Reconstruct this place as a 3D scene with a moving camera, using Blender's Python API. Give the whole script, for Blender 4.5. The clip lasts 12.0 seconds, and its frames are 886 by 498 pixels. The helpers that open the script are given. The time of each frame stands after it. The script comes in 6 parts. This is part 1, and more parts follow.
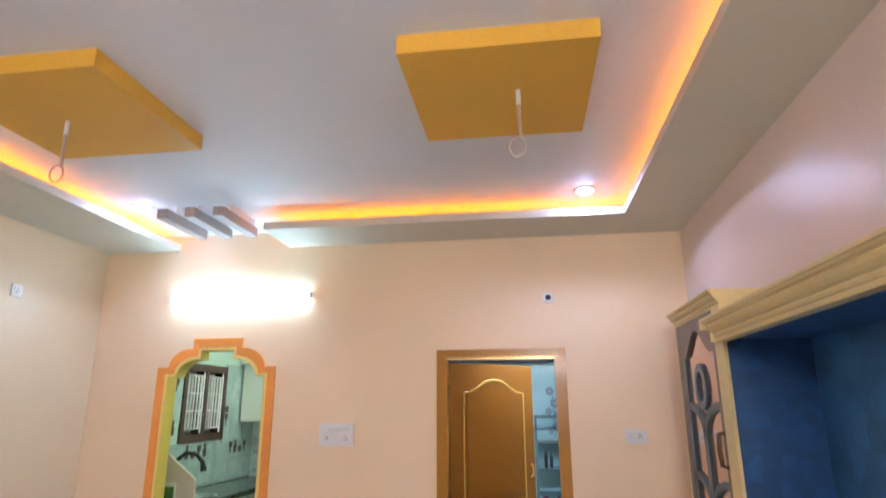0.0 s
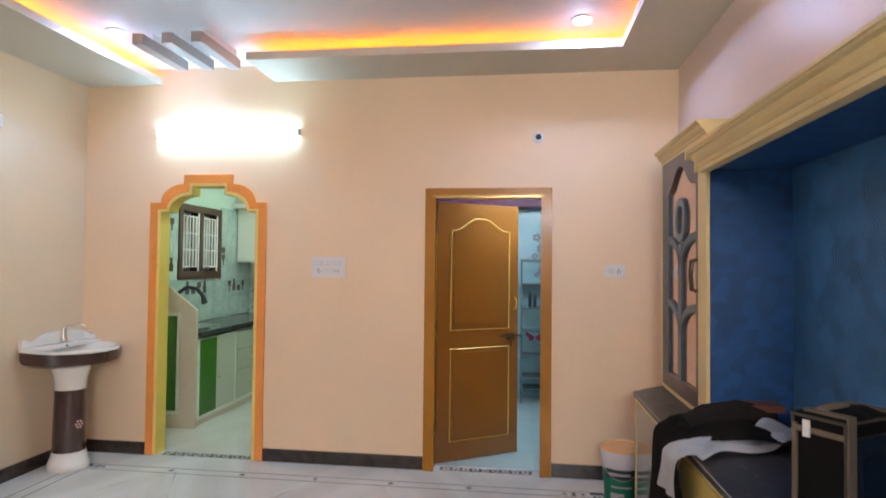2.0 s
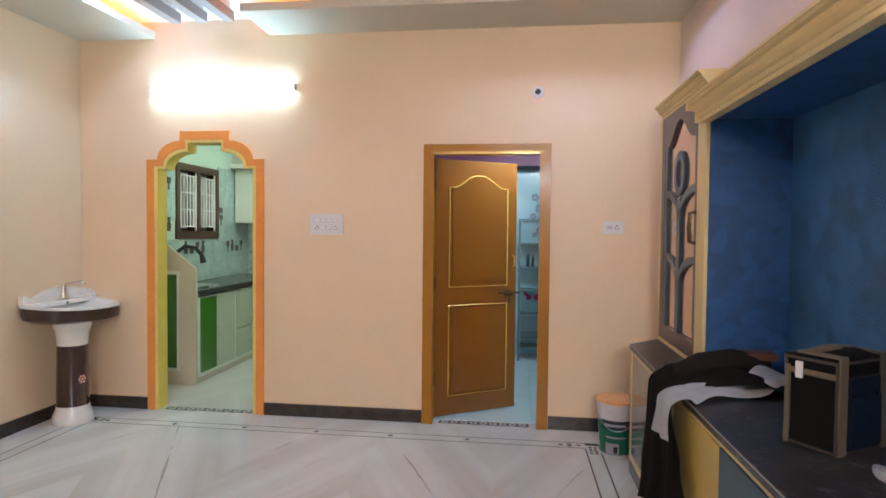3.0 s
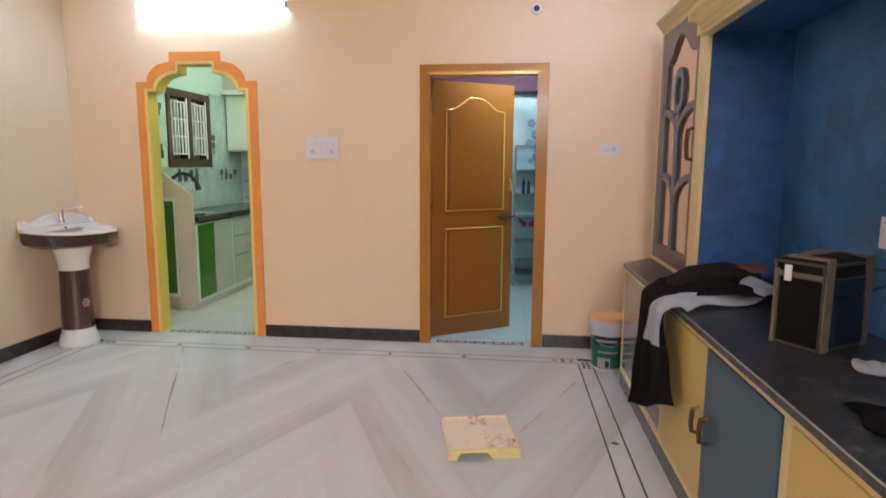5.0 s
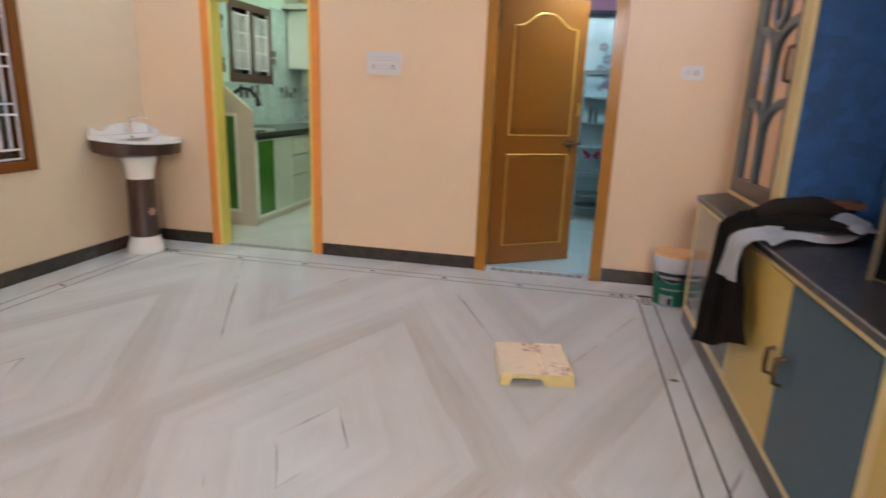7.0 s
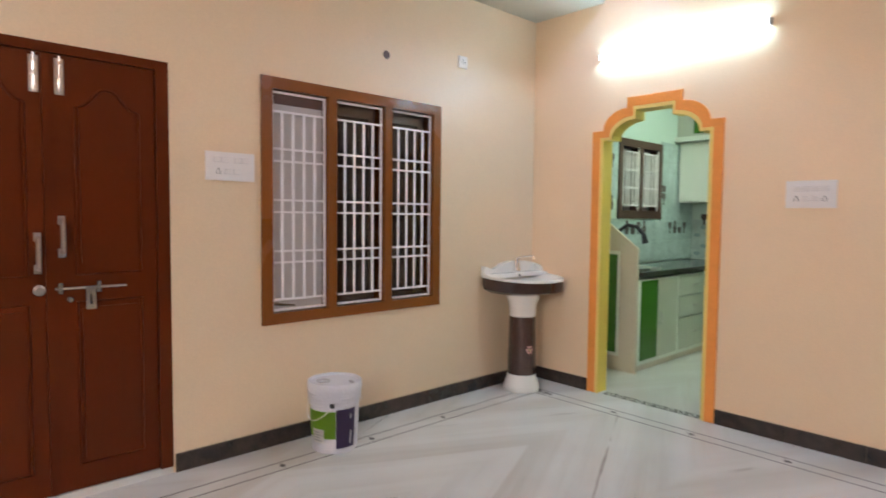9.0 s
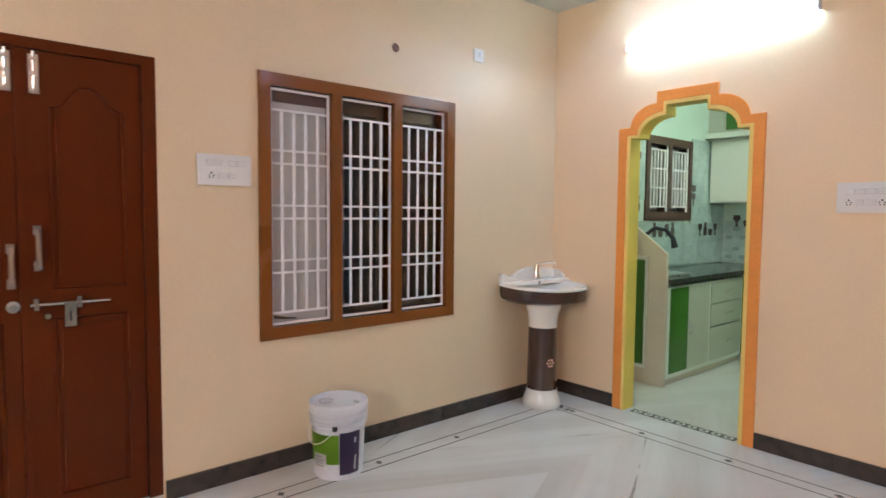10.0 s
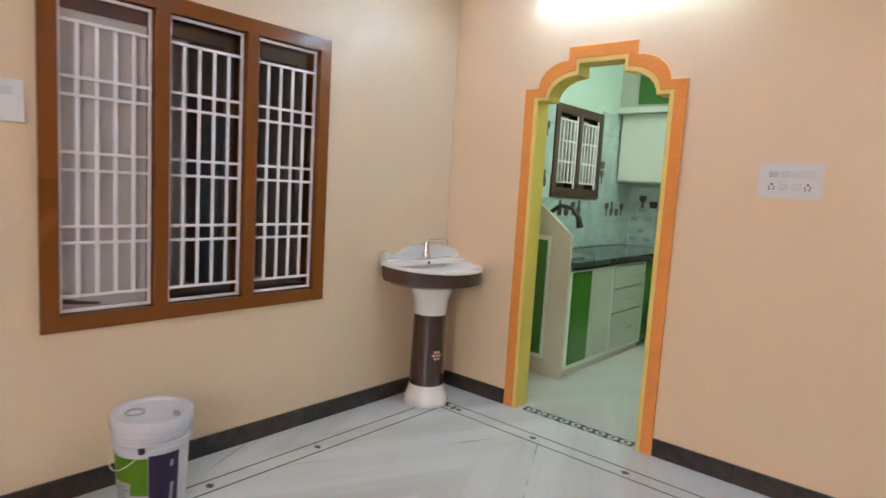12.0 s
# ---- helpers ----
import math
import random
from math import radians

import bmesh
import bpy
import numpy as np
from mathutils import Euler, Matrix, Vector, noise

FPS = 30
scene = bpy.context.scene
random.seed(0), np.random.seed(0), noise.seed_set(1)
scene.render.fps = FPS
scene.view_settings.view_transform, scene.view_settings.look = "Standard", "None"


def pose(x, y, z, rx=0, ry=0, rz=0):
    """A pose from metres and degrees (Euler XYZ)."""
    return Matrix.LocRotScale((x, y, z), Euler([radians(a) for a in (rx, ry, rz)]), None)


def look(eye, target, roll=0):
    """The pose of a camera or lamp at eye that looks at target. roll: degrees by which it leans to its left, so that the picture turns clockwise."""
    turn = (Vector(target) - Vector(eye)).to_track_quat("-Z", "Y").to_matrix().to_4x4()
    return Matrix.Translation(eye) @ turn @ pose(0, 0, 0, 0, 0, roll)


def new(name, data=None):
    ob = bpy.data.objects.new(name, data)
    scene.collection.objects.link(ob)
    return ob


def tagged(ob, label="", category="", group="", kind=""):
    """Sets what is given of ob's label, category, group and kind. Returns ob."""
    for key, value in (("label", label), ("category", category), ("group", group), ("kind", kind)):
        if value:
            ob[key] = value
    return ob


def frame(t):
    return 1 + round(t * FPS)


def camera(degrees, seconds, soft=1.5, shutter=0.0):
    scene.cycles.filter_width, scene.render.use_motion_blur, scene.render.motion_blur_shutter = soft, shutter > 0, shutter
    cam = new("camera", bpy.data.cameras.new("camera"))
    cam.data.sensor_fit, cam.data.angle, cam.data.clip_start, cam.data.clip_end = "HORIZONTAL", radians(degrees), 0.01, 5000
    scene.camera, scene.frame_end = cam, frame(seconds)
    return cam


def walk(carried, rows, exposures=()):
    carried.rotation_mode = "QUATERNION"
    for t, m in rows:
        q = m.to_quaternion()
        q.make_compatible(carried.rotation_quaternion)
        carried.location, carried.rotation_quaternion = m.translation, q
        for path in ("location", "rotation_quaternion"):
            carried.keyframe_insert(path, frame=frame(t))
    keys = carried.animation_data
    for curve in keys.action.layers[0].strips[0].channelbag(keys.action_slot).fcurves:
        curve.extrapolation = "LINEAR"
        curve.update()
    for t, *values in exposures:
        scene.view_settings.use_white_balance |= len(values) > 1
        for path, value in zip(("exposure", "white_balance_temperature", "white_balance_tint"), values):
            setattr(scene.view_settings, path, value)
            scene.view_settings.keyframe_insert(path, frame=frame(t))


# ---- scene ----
cam = camera(74.0, 12.0, soft=1.6, shutter=0.6)
PATH = [
    (0, (0.745, 0.342, 1.692), (0.481, 2.256, 2.211), -0.2),
    (0.5, (0.749, 0.348, 1.651), (0.487, 2.296, 2.024), 0.4),
    (1, (0.751, 0.357, 1.607), (0.492, 2.324, 1.859), 0.5),
    (1.5, (0.776, 0.366, 1.56), (0.518, 2.343, 1.72), 0.5),
    (2, (0.788, 0.364, 1.524), (0.533, 2.347, 1.579), 0.6),
    (2.5, (0.79, 0.367, 1.487), (0.54, 2.351, 1.467), 0.6),
    (4.5, (0.758, 0.328, 1.389), (0.524, 2.305, 1.204), 0.3),
    (5, (0.764, 0.32, 1.37), (0.543, 2.288, 1.089), 0.3),
    (5.5, (0.754, 0.304, 1.344), (0.563, 2.262, 0.983), 0.5),
    (6, (0.74, 0.293, 1.343), (0.57, 2.232, 0.884), 0.8),
    (6.5, (0.721, 0.308, 1.326), (0.537, 2.235, 0.823), 1.6),
    (7, (0.719, 0.407, 1.284), (0.332, 2.303, 0.78), 2.2),
    (7.5, (0.685, 0.538, 1.266), (-0.023, 2.367, 0.875), 1.5),
    (7.7, (0.688, 0.607, 1.264), (-0.168, 2.382, 0.922), 0.8),
    (9.3, (0.351, 0.877, 1.376), (-1.166, 2.178, 1.275), 1.1),
    (9.5, (0.312, 0.924, 1.391), (-1.217, 2.209, 1.28), 1.2),
    (10, (0.245, 1.047, 1.396), (-1.271, 2.347, 1.275), 0.5),
    (10.5, (0.181, 1.176, 1.383), (-1.259, 2.556, 1.241), -0.1),
    (11, (0.097, 1.345, 1.358), (-1.283, 2.782, 1.184), 0.5),
    (11.5, (0.037, 1.494, 1.375), (-1.315, 2.953, 1.175), 2.2),
    (12, (-0.068, 1.633, 1.384), (-1.367, 3.139, 1.171), 3.4),
]
walk(cam, [(t, look(eye, target, roll)) for t, eye, target, roll in PATH], [(0.0, 0.20, 6250, 11), (2.5, 0.14, 6350, 11), (5.0, 0.22, 6500, 10), (6.5, 0.19, 6500, 11), (9.5, 0.16, 6450, 10), (12.0, 0.16, 6330, 8)])

# ---- world, lights, exposure ----
world = bpy.data.worlds.new("night")
scene.world = world
world.use_nodes = True
world.node_tree.nodes["Background"].inputs[0].default_value = (0.02, 0.025, 0.04, 1)
world.node_tree.nodes["Background"].inputs[1].default_value = 0.3
scene.view_settings.exposure = 0.0
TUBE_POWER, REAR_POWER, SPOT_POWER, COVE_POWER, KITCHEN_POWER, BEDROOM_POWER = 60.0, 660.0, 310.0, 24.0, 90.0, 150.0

# ---- plan ----
XL, XR, YB, YF = -2.715, 1.92, 4.735, -2.2      # living room walls
ZS, ZC = 2.95, 3.08                             # soffit and ceiling
WT = 0.115                                      # wall thickness

# ---- mesh helpers ----


def box(bm, x0, x1, y0, y1, z0, z1):
    v = [bm.verts.new((x, y, z)) for x in (x0, x1) for y in (y0, y1) for z in (z0, z1)]
    for f in ((0, 1, 3, 2), (4, 6, 7, 5), (0, 4, 5, 1), (2, 3, 7, 6), (0, 2, 6, 4), (1, 5, 7, 3)):
        bm.faces.new([v[i] for i in f])


def prism(bm, pts, axis, a, b):
    """A flat outline pushed along an axis: pts are (x, z) for y, (y, z) for x, (x, y) for z."""
    def at(p, d):
        return (d, p[0], p[1]) if axis == "x" else (p[0], d, p[1]) if axis == "y" else (p[0], p[1], d)
    lo, hi = [bm.verts.new(at(p, a)) for p in pts], [bm.verts.new(at(p, b)) for p in pts]
    bm.faces.new(lo)
    bm.faces.new(hi[::-1])
    for i in range(len(pts)):
        j = (i + 1) % len(pts)
        bm.faces.new((lo[j], lo[i], hi[i], hi[j]))


def band(bm, inner, outer, axis, a, b):
    """A strip between two open outlines with the same number of points, pushed along an axis."""
    for i in range(len(inner) - 1):
        prism(bm, [inner[i], inner[i + 1], outer[i + 1], outer[i]], axis, a, b)
    bmesh.ops.remove_doubles(bm, verts=bm.verts, dist=0.0004)


def tube(bm, pts, r, seg=8, closed=False, flat=1.0):
    pts = [Vector(p) for p in pts]
    n, rings, side = len(pts), [], None
    for i, p in enumerate(pts):
        q0 = pts[(i - 1) % n] if closed or i else p
        q1 = pts[(i + 1) % n] if closed or i < n - 1 else p
        d = (q1 - q0).normalized()
        if side is None:
            side = d.orthogonal().normalized()
        side = (side - d * side.dot(d)).normalized()
        up = d.cross(side)
        rr = r[i] if isinstance(r, (list, tuple)) else r
        rings.append([bm.verts.new(p + rr * (math.cos(6.28319 * k / seg) * side + flat * math.sin(6.28319 * k / seg) * up)) for k in range(seg)])
    for i in range(n if closed else n - 1):
        a, b = rings[i], rings[(i + 1) % n]
        for k in range(seg):
            bm.faces.new((a[k], a[(k + 1) % seg], b[(k + 1) % seg], b[k]))
    if not closed:
        bm.faces.new(rings[0][::-1])
        bm.faces.new(rings[-1])


def lathe(bm, profile, seg=32, cx=0.0, cy=0.0):
    rings = [[bm.verts.new((cx + r * math.cos(6.28319 * k / seg), cy + r * math.sin(6.28319 * k / seg), z)) for k in range(seg)] for r, z in profile]
    for a, b in zip(rings, rings[1:]):
        for k in range(seg):
            bm.faces.new((a[k], a[(k + 1) % seg], b[(k + 1) % seg], b[k]))
    bm.faces.new(rings[0][::-1])
    bm.faces.new(rings[-1])


def sheet(bm, f, nu, nv):
    g = [[bm.verts.new(f(i / nu, j / nv)) for j in range(nv + 1)] for i in range(nu + 1)]
    for i in range(nu):
        for j in range(nv):
            bm.faces.new((g[i][j], g[i + 1][j], g[i + 1][j + 1], g[i][j + 1]))


def thicken(bm, d):
    geo = bmesh.ops.solidify(bm, geom=bm.faces[:], thickness=d)
    return geo


def finish(name, bm, material, bevel=0.0, smooth=False, segments=2):
    if bevel:
        bmesh.ops.bevel(bm, geom=[e for e in bm.edges if e.is_manifold and e.calc_face_angle(0) > 0.5], offset=bevel, segments=segments, profile=0.6, affect="EDGES", clamp_overlap=True)
    bmesh.ops.recalc_face_normals(bm, faces=bm.faces)
    if smooth:
        for f in bm.faces:
            f.smooth = True
        for e in bm.edges:
            if e.is_manifold and e.calc_face_angle(0) > 0.7:
                e.smooth = False
    me = bpy.data.meshes.new(name)
    bm.to_mesh(me)
    bm.free()
    me.materials.append(material)
    return me


def part(name, bm, material, parent, label="", bevel=0.0, smooth=False):
    ob = new(name, finish(name, bm, material, bevel, smooth))
    ob.parent = parent
    if parent is not None and parent.type == "EMPTY":
        ob.matrix_parent_inverse = parent.matrix_basis.inverted()
    return tagged(ob, label)


def thing(name, label, category, at=(0, 0, 0), group="", kind=""):
    """An empty at the thing's base; parts are given in its own coordinates."""
    ob = new(name)
    ob.empty_display_size = 0.05
    ob.location = at
    return tagged(ob, label, category, group, kind)


def own(name, bm, material, parent, label="", bevel=0.0, smooth=False):
    """A part in its parent's own coordinates."""
    ob = new(name, finish(name, bm, material, bevel, smooth))
    ob.parent = parent
    return tagged(ob, label)


def solid(name, bm, material, label, category, kind="", bevel=0.0, smooth=False, group=""):
    return tagged(new(name, finish(name, bm, material, bevel, smooth)), label, category, group, kind)


def boxed(*dims):
    bm = bmesh.new()
    box(bm, *dims)
    return bm


# ---- materials ----


def nodes(name):
    m = bpy.data.materials.new(name)
    m.use_nodes = True
    nt = m.node_tree
    b = nt.nodes["Principled BSDF"]
    return m, nt, b


def node(nt, kind, **inputs):
    n = nt.nodes.new(kind)
    for k, v in inputs.items():
        n.inputs[k.replace("_", " ")].default_value = v
    return n


def paint(name, col, rough=0.5, metal=0.0, var=0.08, scale=1.5, fine=60.0, bump=0.05, stretch=(1, 1, 1), coat=0.0, random_tint=0.0, blotch=None, blotch_at=0.6, gloss=0.5):
    """A coloured surface with broad and fine variation, and fine relief."""
    m, nt, b = nodes(name)
    tc = node(nt, "ShaderNodeTexCoord")
    mp = node(nt, "ShaderNodeMapping")
    mp.inputs["Scale"].default_value = stretch
    nt.links.new(tc.outputs["Object"], mp.inputs["Vector"])
    n1 = node(nt, "ShaderNodeTexNoise", Scale=scale, Detail=(2.0 if rough < 0.36 else 4.0), Roughness=(0.45 if rough < 0.36 else 0.6))
    n2 = node(nt, "ShaderNodeTexNoise", Scale=fine, Detail=5.0, Roughness=0.65)
    nt.links.new(mp.outputs[0], n1.inputs["Vector"])
    nt.links.new(mp.outputs[0], n2.inputs["Vector"])
    ramp = nt.nodes.new("ShaderNodeMath")
    ramp.operation = "ADD"
    nt.links.new(n1.outputs["Fac"], ramp.inputs[0])
    nt.links.new(n2.outputs["Fac"], ramp.inputs[1])
    mr = nt.nodes.new("ShaderNodeMapRange")
    mr.inputs["From Min"].default_value, mr.inputs["From Max"].default_value = 0.7, 1.3
    mr.inputs["To Min"].default_value, mr.inputs["To Max"].default_value = 1 - var, 1 + var
    nt.links.new(ramp.outputs[0], mr.inputs["Value"])
    hsv = nt.nodes.new("ShaderNodeHueSaturation")
    hsv.inputs["Color"].default_value = (*col, 1)
    last = mr.outputs[0]
    if random_tint:
        oi = nt.nodes.new("ShaderNodeObjectInfo")
        mr2 = nt.nodes.new("ShaderNodeMapRange")
        mr2.inputs["To Min"].default_value, mr2.inputs["To Max"].default_value = 1 - random_tint, 1 + random_tint
        nt.links.new(oi.outputs["Random"], mr2.inputs["Value"])
        mu = nt.nodes.new("ShaderNodeMath")
        mu.operation = "MULTIPLY"
        nt.links.new(last, mu.inputs[0])
        nt.links.new(mr2.outputs[0], mu.inputs[1])
        last = mu.outputs[0]
    nt.links.new(last, hsv.inputs["Value"])
    colour = hsv.outputs["Color"]
    if blotch:
        n3 = node(nt, "ShaderNodeTexNoise", Scale=scale * 2.3, Detail=6.0, Roughness=0.7)
        nt.links.new(mp.outputs[0], n3.inputs["Vector"])
        cr = nt.nodes.new("ShaderNodeMapRange")
        cr.inputs["From Min"].default_value, cr.inputs["From Max"].default_value = blotch_at, blotch_at + 0.12
        nt.links.new(n3.outputs["Fac"], cr.inputs["Value"])
        mx = nt.nodes.new("ShaderNodeMix")
        mx.data_type = "RGBA"
        nt.links.new(cr.outputs[0], mx.inputs["Factor"])
        nt.links.new(colour, mx.inputs[6])
        mx.inputs[7].default_value = (*blotch, 1)
        colour = mx.outputs[2]
    nt.links.new(colour, b.inputs["Base Color"])
    spread = 0.02 if rough < 0.36 else 0.06
    rr = nt.nodes.new("ShaderNodeMapRange")
    rr.inputs["From Min"].default_value, rr.inputs["From Max"].default_value = 0.3, 0.7
    rr.inputs["To Min"].default_value, rr.inputs["To Max"].default_value = max(rough - spread, 0.02), min(rough + spread, 1)
    nt.links.new(n1.outputs["Fac"], rr.inputs["Value"])
    nt.links.new(rr.outputs[0], b.inputs["Roughness"])
    b.inputs["Metallic"].default_value = metal
    b.inputs["Coat Weight"].default_value = coat
    b.inputs["Specular IOR Level"].default_value = gloss
    b.inputs["Coat Roughness"].default_value = 0.12
    if bump:
        bp = nt.nodes.new("ShaderNodeBump")
        bp.inputs["Strength"].default_value = bump
        bp.inputs["Distance"].default_value = 0.01
        nt.links.new(n2.outputs["Fac"], bp.inputs["Height"])
        nt.links.new(bp.outputs[0], b.inputs["Normal"])
    return m


def glowing(name, col, power):
    m, nt, b = nodes(name)
    nt.nodes.remove(b)
    e = nt.nodes.new("ShaderNodeEmission")
    e.inputs["Color"].default_value = (*col, 1)
    e.inputs["Strength"].default_value = power
    nt.links.new(e.outputs[0], nt.nodes["Material Output"].inputs["Surface"])
    return m


def glass(name, col=(0.95, 0.97, 0.97), rough=0.02):
    m, nt, b = nodes(name)
    b.inputs["Base Color"].default_value = (*col, 1)
    b.inputs["Transmission Weight"].default_value = 1.0
    b.inputs["Roughness"].default_value = rough
    b.inputs["IOR"].default_value = 1.45
    return m


def marble(name):
    """Banded white marble laid book-matched: the veins are mirrored at every slab joint."""
    m, nt, b = nodes(name)
    tc = nt.nodes.new("ShaderNodeTexCoord")
    sx = nt.nodes.new("ShaderNodeSeparateXYZ")
    nt.links.new(tc.outputs["Object"], sx.inputs[0])

    def math_node(op, a, v, c=None):
        n = nt.nodes.new("ShaderNodeMath")
        n.operation = op
        nt.links.new(a, n.inputs[0])
        if isinstance(v, float):
            n.inputs[1].default_value = v
        else:
            nt.links.new(v, n.inputs[1])
        return n.outputs[0]
    fx = math_node("PINGPONG", math_node("ADD", sx.outputs[0], 15.335), 0.8)
    fy = math_node("ABSOLUTE", math_node("SUBTRACT", sx.outputs[1], 2.24), 0.0)
    across = math_node("SUBTRACT", math_node("MULTIPLY", fy, 0.44), math_node("MULTIPLY", fx, 0.90))
    along = math_node("ADD", math_node("MULTIPLY", fx, 0.44), math_node("MULTIPLY", fy, 0.90))
    cb = nt.nodes.new("ShaderNodeCombineXYZ")
    nt.links.new(across, cb.inputs[0])
    nt.links.new(math_node("MULTIPLY", along, 0.055), cb.inputs[1])
    broad = node(nt, "ShaderNodeTexNoise", Scale=3.0, Detail=2.0, Roughness=0.5)
    fineb = node(nt, "ShaderNodeTexNoise", Scale=11.0, Detail=4.0, Roughness=0.6)
    hair = node(nt, "ShaderNodeTexNoise", Scale=4.0, Detail=2.0, Roughness=0.5)
    cloud = node(nt, "ShaderNodeTexNoise", Scale=2.0, Detail=4.0)
    for n in (broad, fineb, hair):
        nt.links.new(cb.outputs[0], n.inputs["Vector"])
    nt.links.new(tc.outputs["Object"], cloud.inputs["Vector"])

    def rng(src, lo, hi, to0=0.0, to1=1.0):
        n = nt.nodes.new("ShaderNodeMapRange")
        n.inputs["From Min"].default_value, n.inputs["From Max"].default_value = lo, hi
        n.inputs["To Min"].default_value, n.inputs["To Max"].default_value = to0, to1
        nt.links.new(src, n.inputs["Value"])
        return n.outputs[0]

    def mix(fac, a, bcol):
        n = nt.nodes.new("ShaderNodeMix")
        n.data_type = "RGBA"
        nt.links.new(fac, n.inputs["Factor"])
        if isinstance(a, tuple):
            n.inputs[6].default_value = (*a, 1)
        else:
            nt.links.new(a, n.inputs[6])
        n.inputs[7].default_value = (*bcol, 1)
        return n.outputs[2]
    # one slab's own bands, the same in every mirrored slab
    wander = math_node("MULTIPLY", math_node("SUBTRACT", fineb.outputs["Fac"], 0.5), 0.15)
    place = rng(math_node("ADD", across, wander), -0.75, 0.95)
    bands = nt.nodes.new("ShaderNodeValToRGB")
    bands.color_ramp.interpolation = "EASE"
    stops = [(0.0, 0.05), (0.10, 0.12), (0.14, 0.35), (0.17, 0.08), (0.34, 0.05), (0.355, 0.72), (0.44, 0.62), (0.465, 0.12), (0.52, 0.20),
             (0.535, 0.42), (0.60, 0.35), (0.615, 0.10), (0.66, 0.12), (0.69, 0.45), (0.80, 0.55), (0.84, 0.15), (0.92, 0.40), (1.0, 0.20)]
    ramp = bands.color_ramp
    for i, (p, v) in enumerate(stops):
        e = ramp.elements[i] if i < 2 else ramp.elements.new(p)
        e.position = p
        e.color = (v, v, v, 1)
    nt.links.new(place, bands.inputs[0])
    c = mix(rng(cloud.outputs["Fac"], 0.35, 0.7), (0.70, 0.695, 0.665), (0.65, 0.64, 0.605))
    streaks = math_node("MULTIPLY", bands.outputs[0], rng(fineb.outputs["Fac"], 0.30, 0.70, 0.55, 1.25))
    c = mix(math_node("MULTIPLY", streaks, 0.52), c, (0.40, 0.345, 0.275))
    c = mix(rng(broad.outputs["Fac"], 0.50, 0.66, 0.0, 0.22), c, (0.44, 0.385, 0.32))
    c = mix(rng(fineb.outputs["Fac"], 0.50, 0.74, 0.0, 0.22), c, (0.44, 0.385, 0.32))
    # broken dark hairlines
    gaps = rng(cloud.outputs["Fac"], 0.44, 0.58, 0.0, 0.75)
    for at in (0.2865, -0.587):
        line = math_node("ABSOLUTE", math_node("ADD", math_node("ADD", across, wander), -at), 0.0)
        c = mix(math_node("MULTIPLY", rng(line, 0.003, 0.010, 1.0, 0.0), gaps), c, (0.17, 0.115, 0.085))
    line = math_node("ABSOLUTE", math_node("SUBTRACT", hair.outputs["Fac"], 0.5), 0.0)
    patch = math_node("MULTIPLY", rng(line, 0.0, 0.004, 1.0, 0.0), rng(cloud.outputs["Fac"], 0.55, 0.66, 0.0, 0.6))
    c = mix(patch, c, (0.20, 0.15, 0.12))
    nt.links.new(c, b.inputs["Base Color"])
    nt.links.new(rng(cloud.outputs["Fac"], 0.3, 0.7, 0.30, 0.42), b.inputs["Roughness"])
    return m


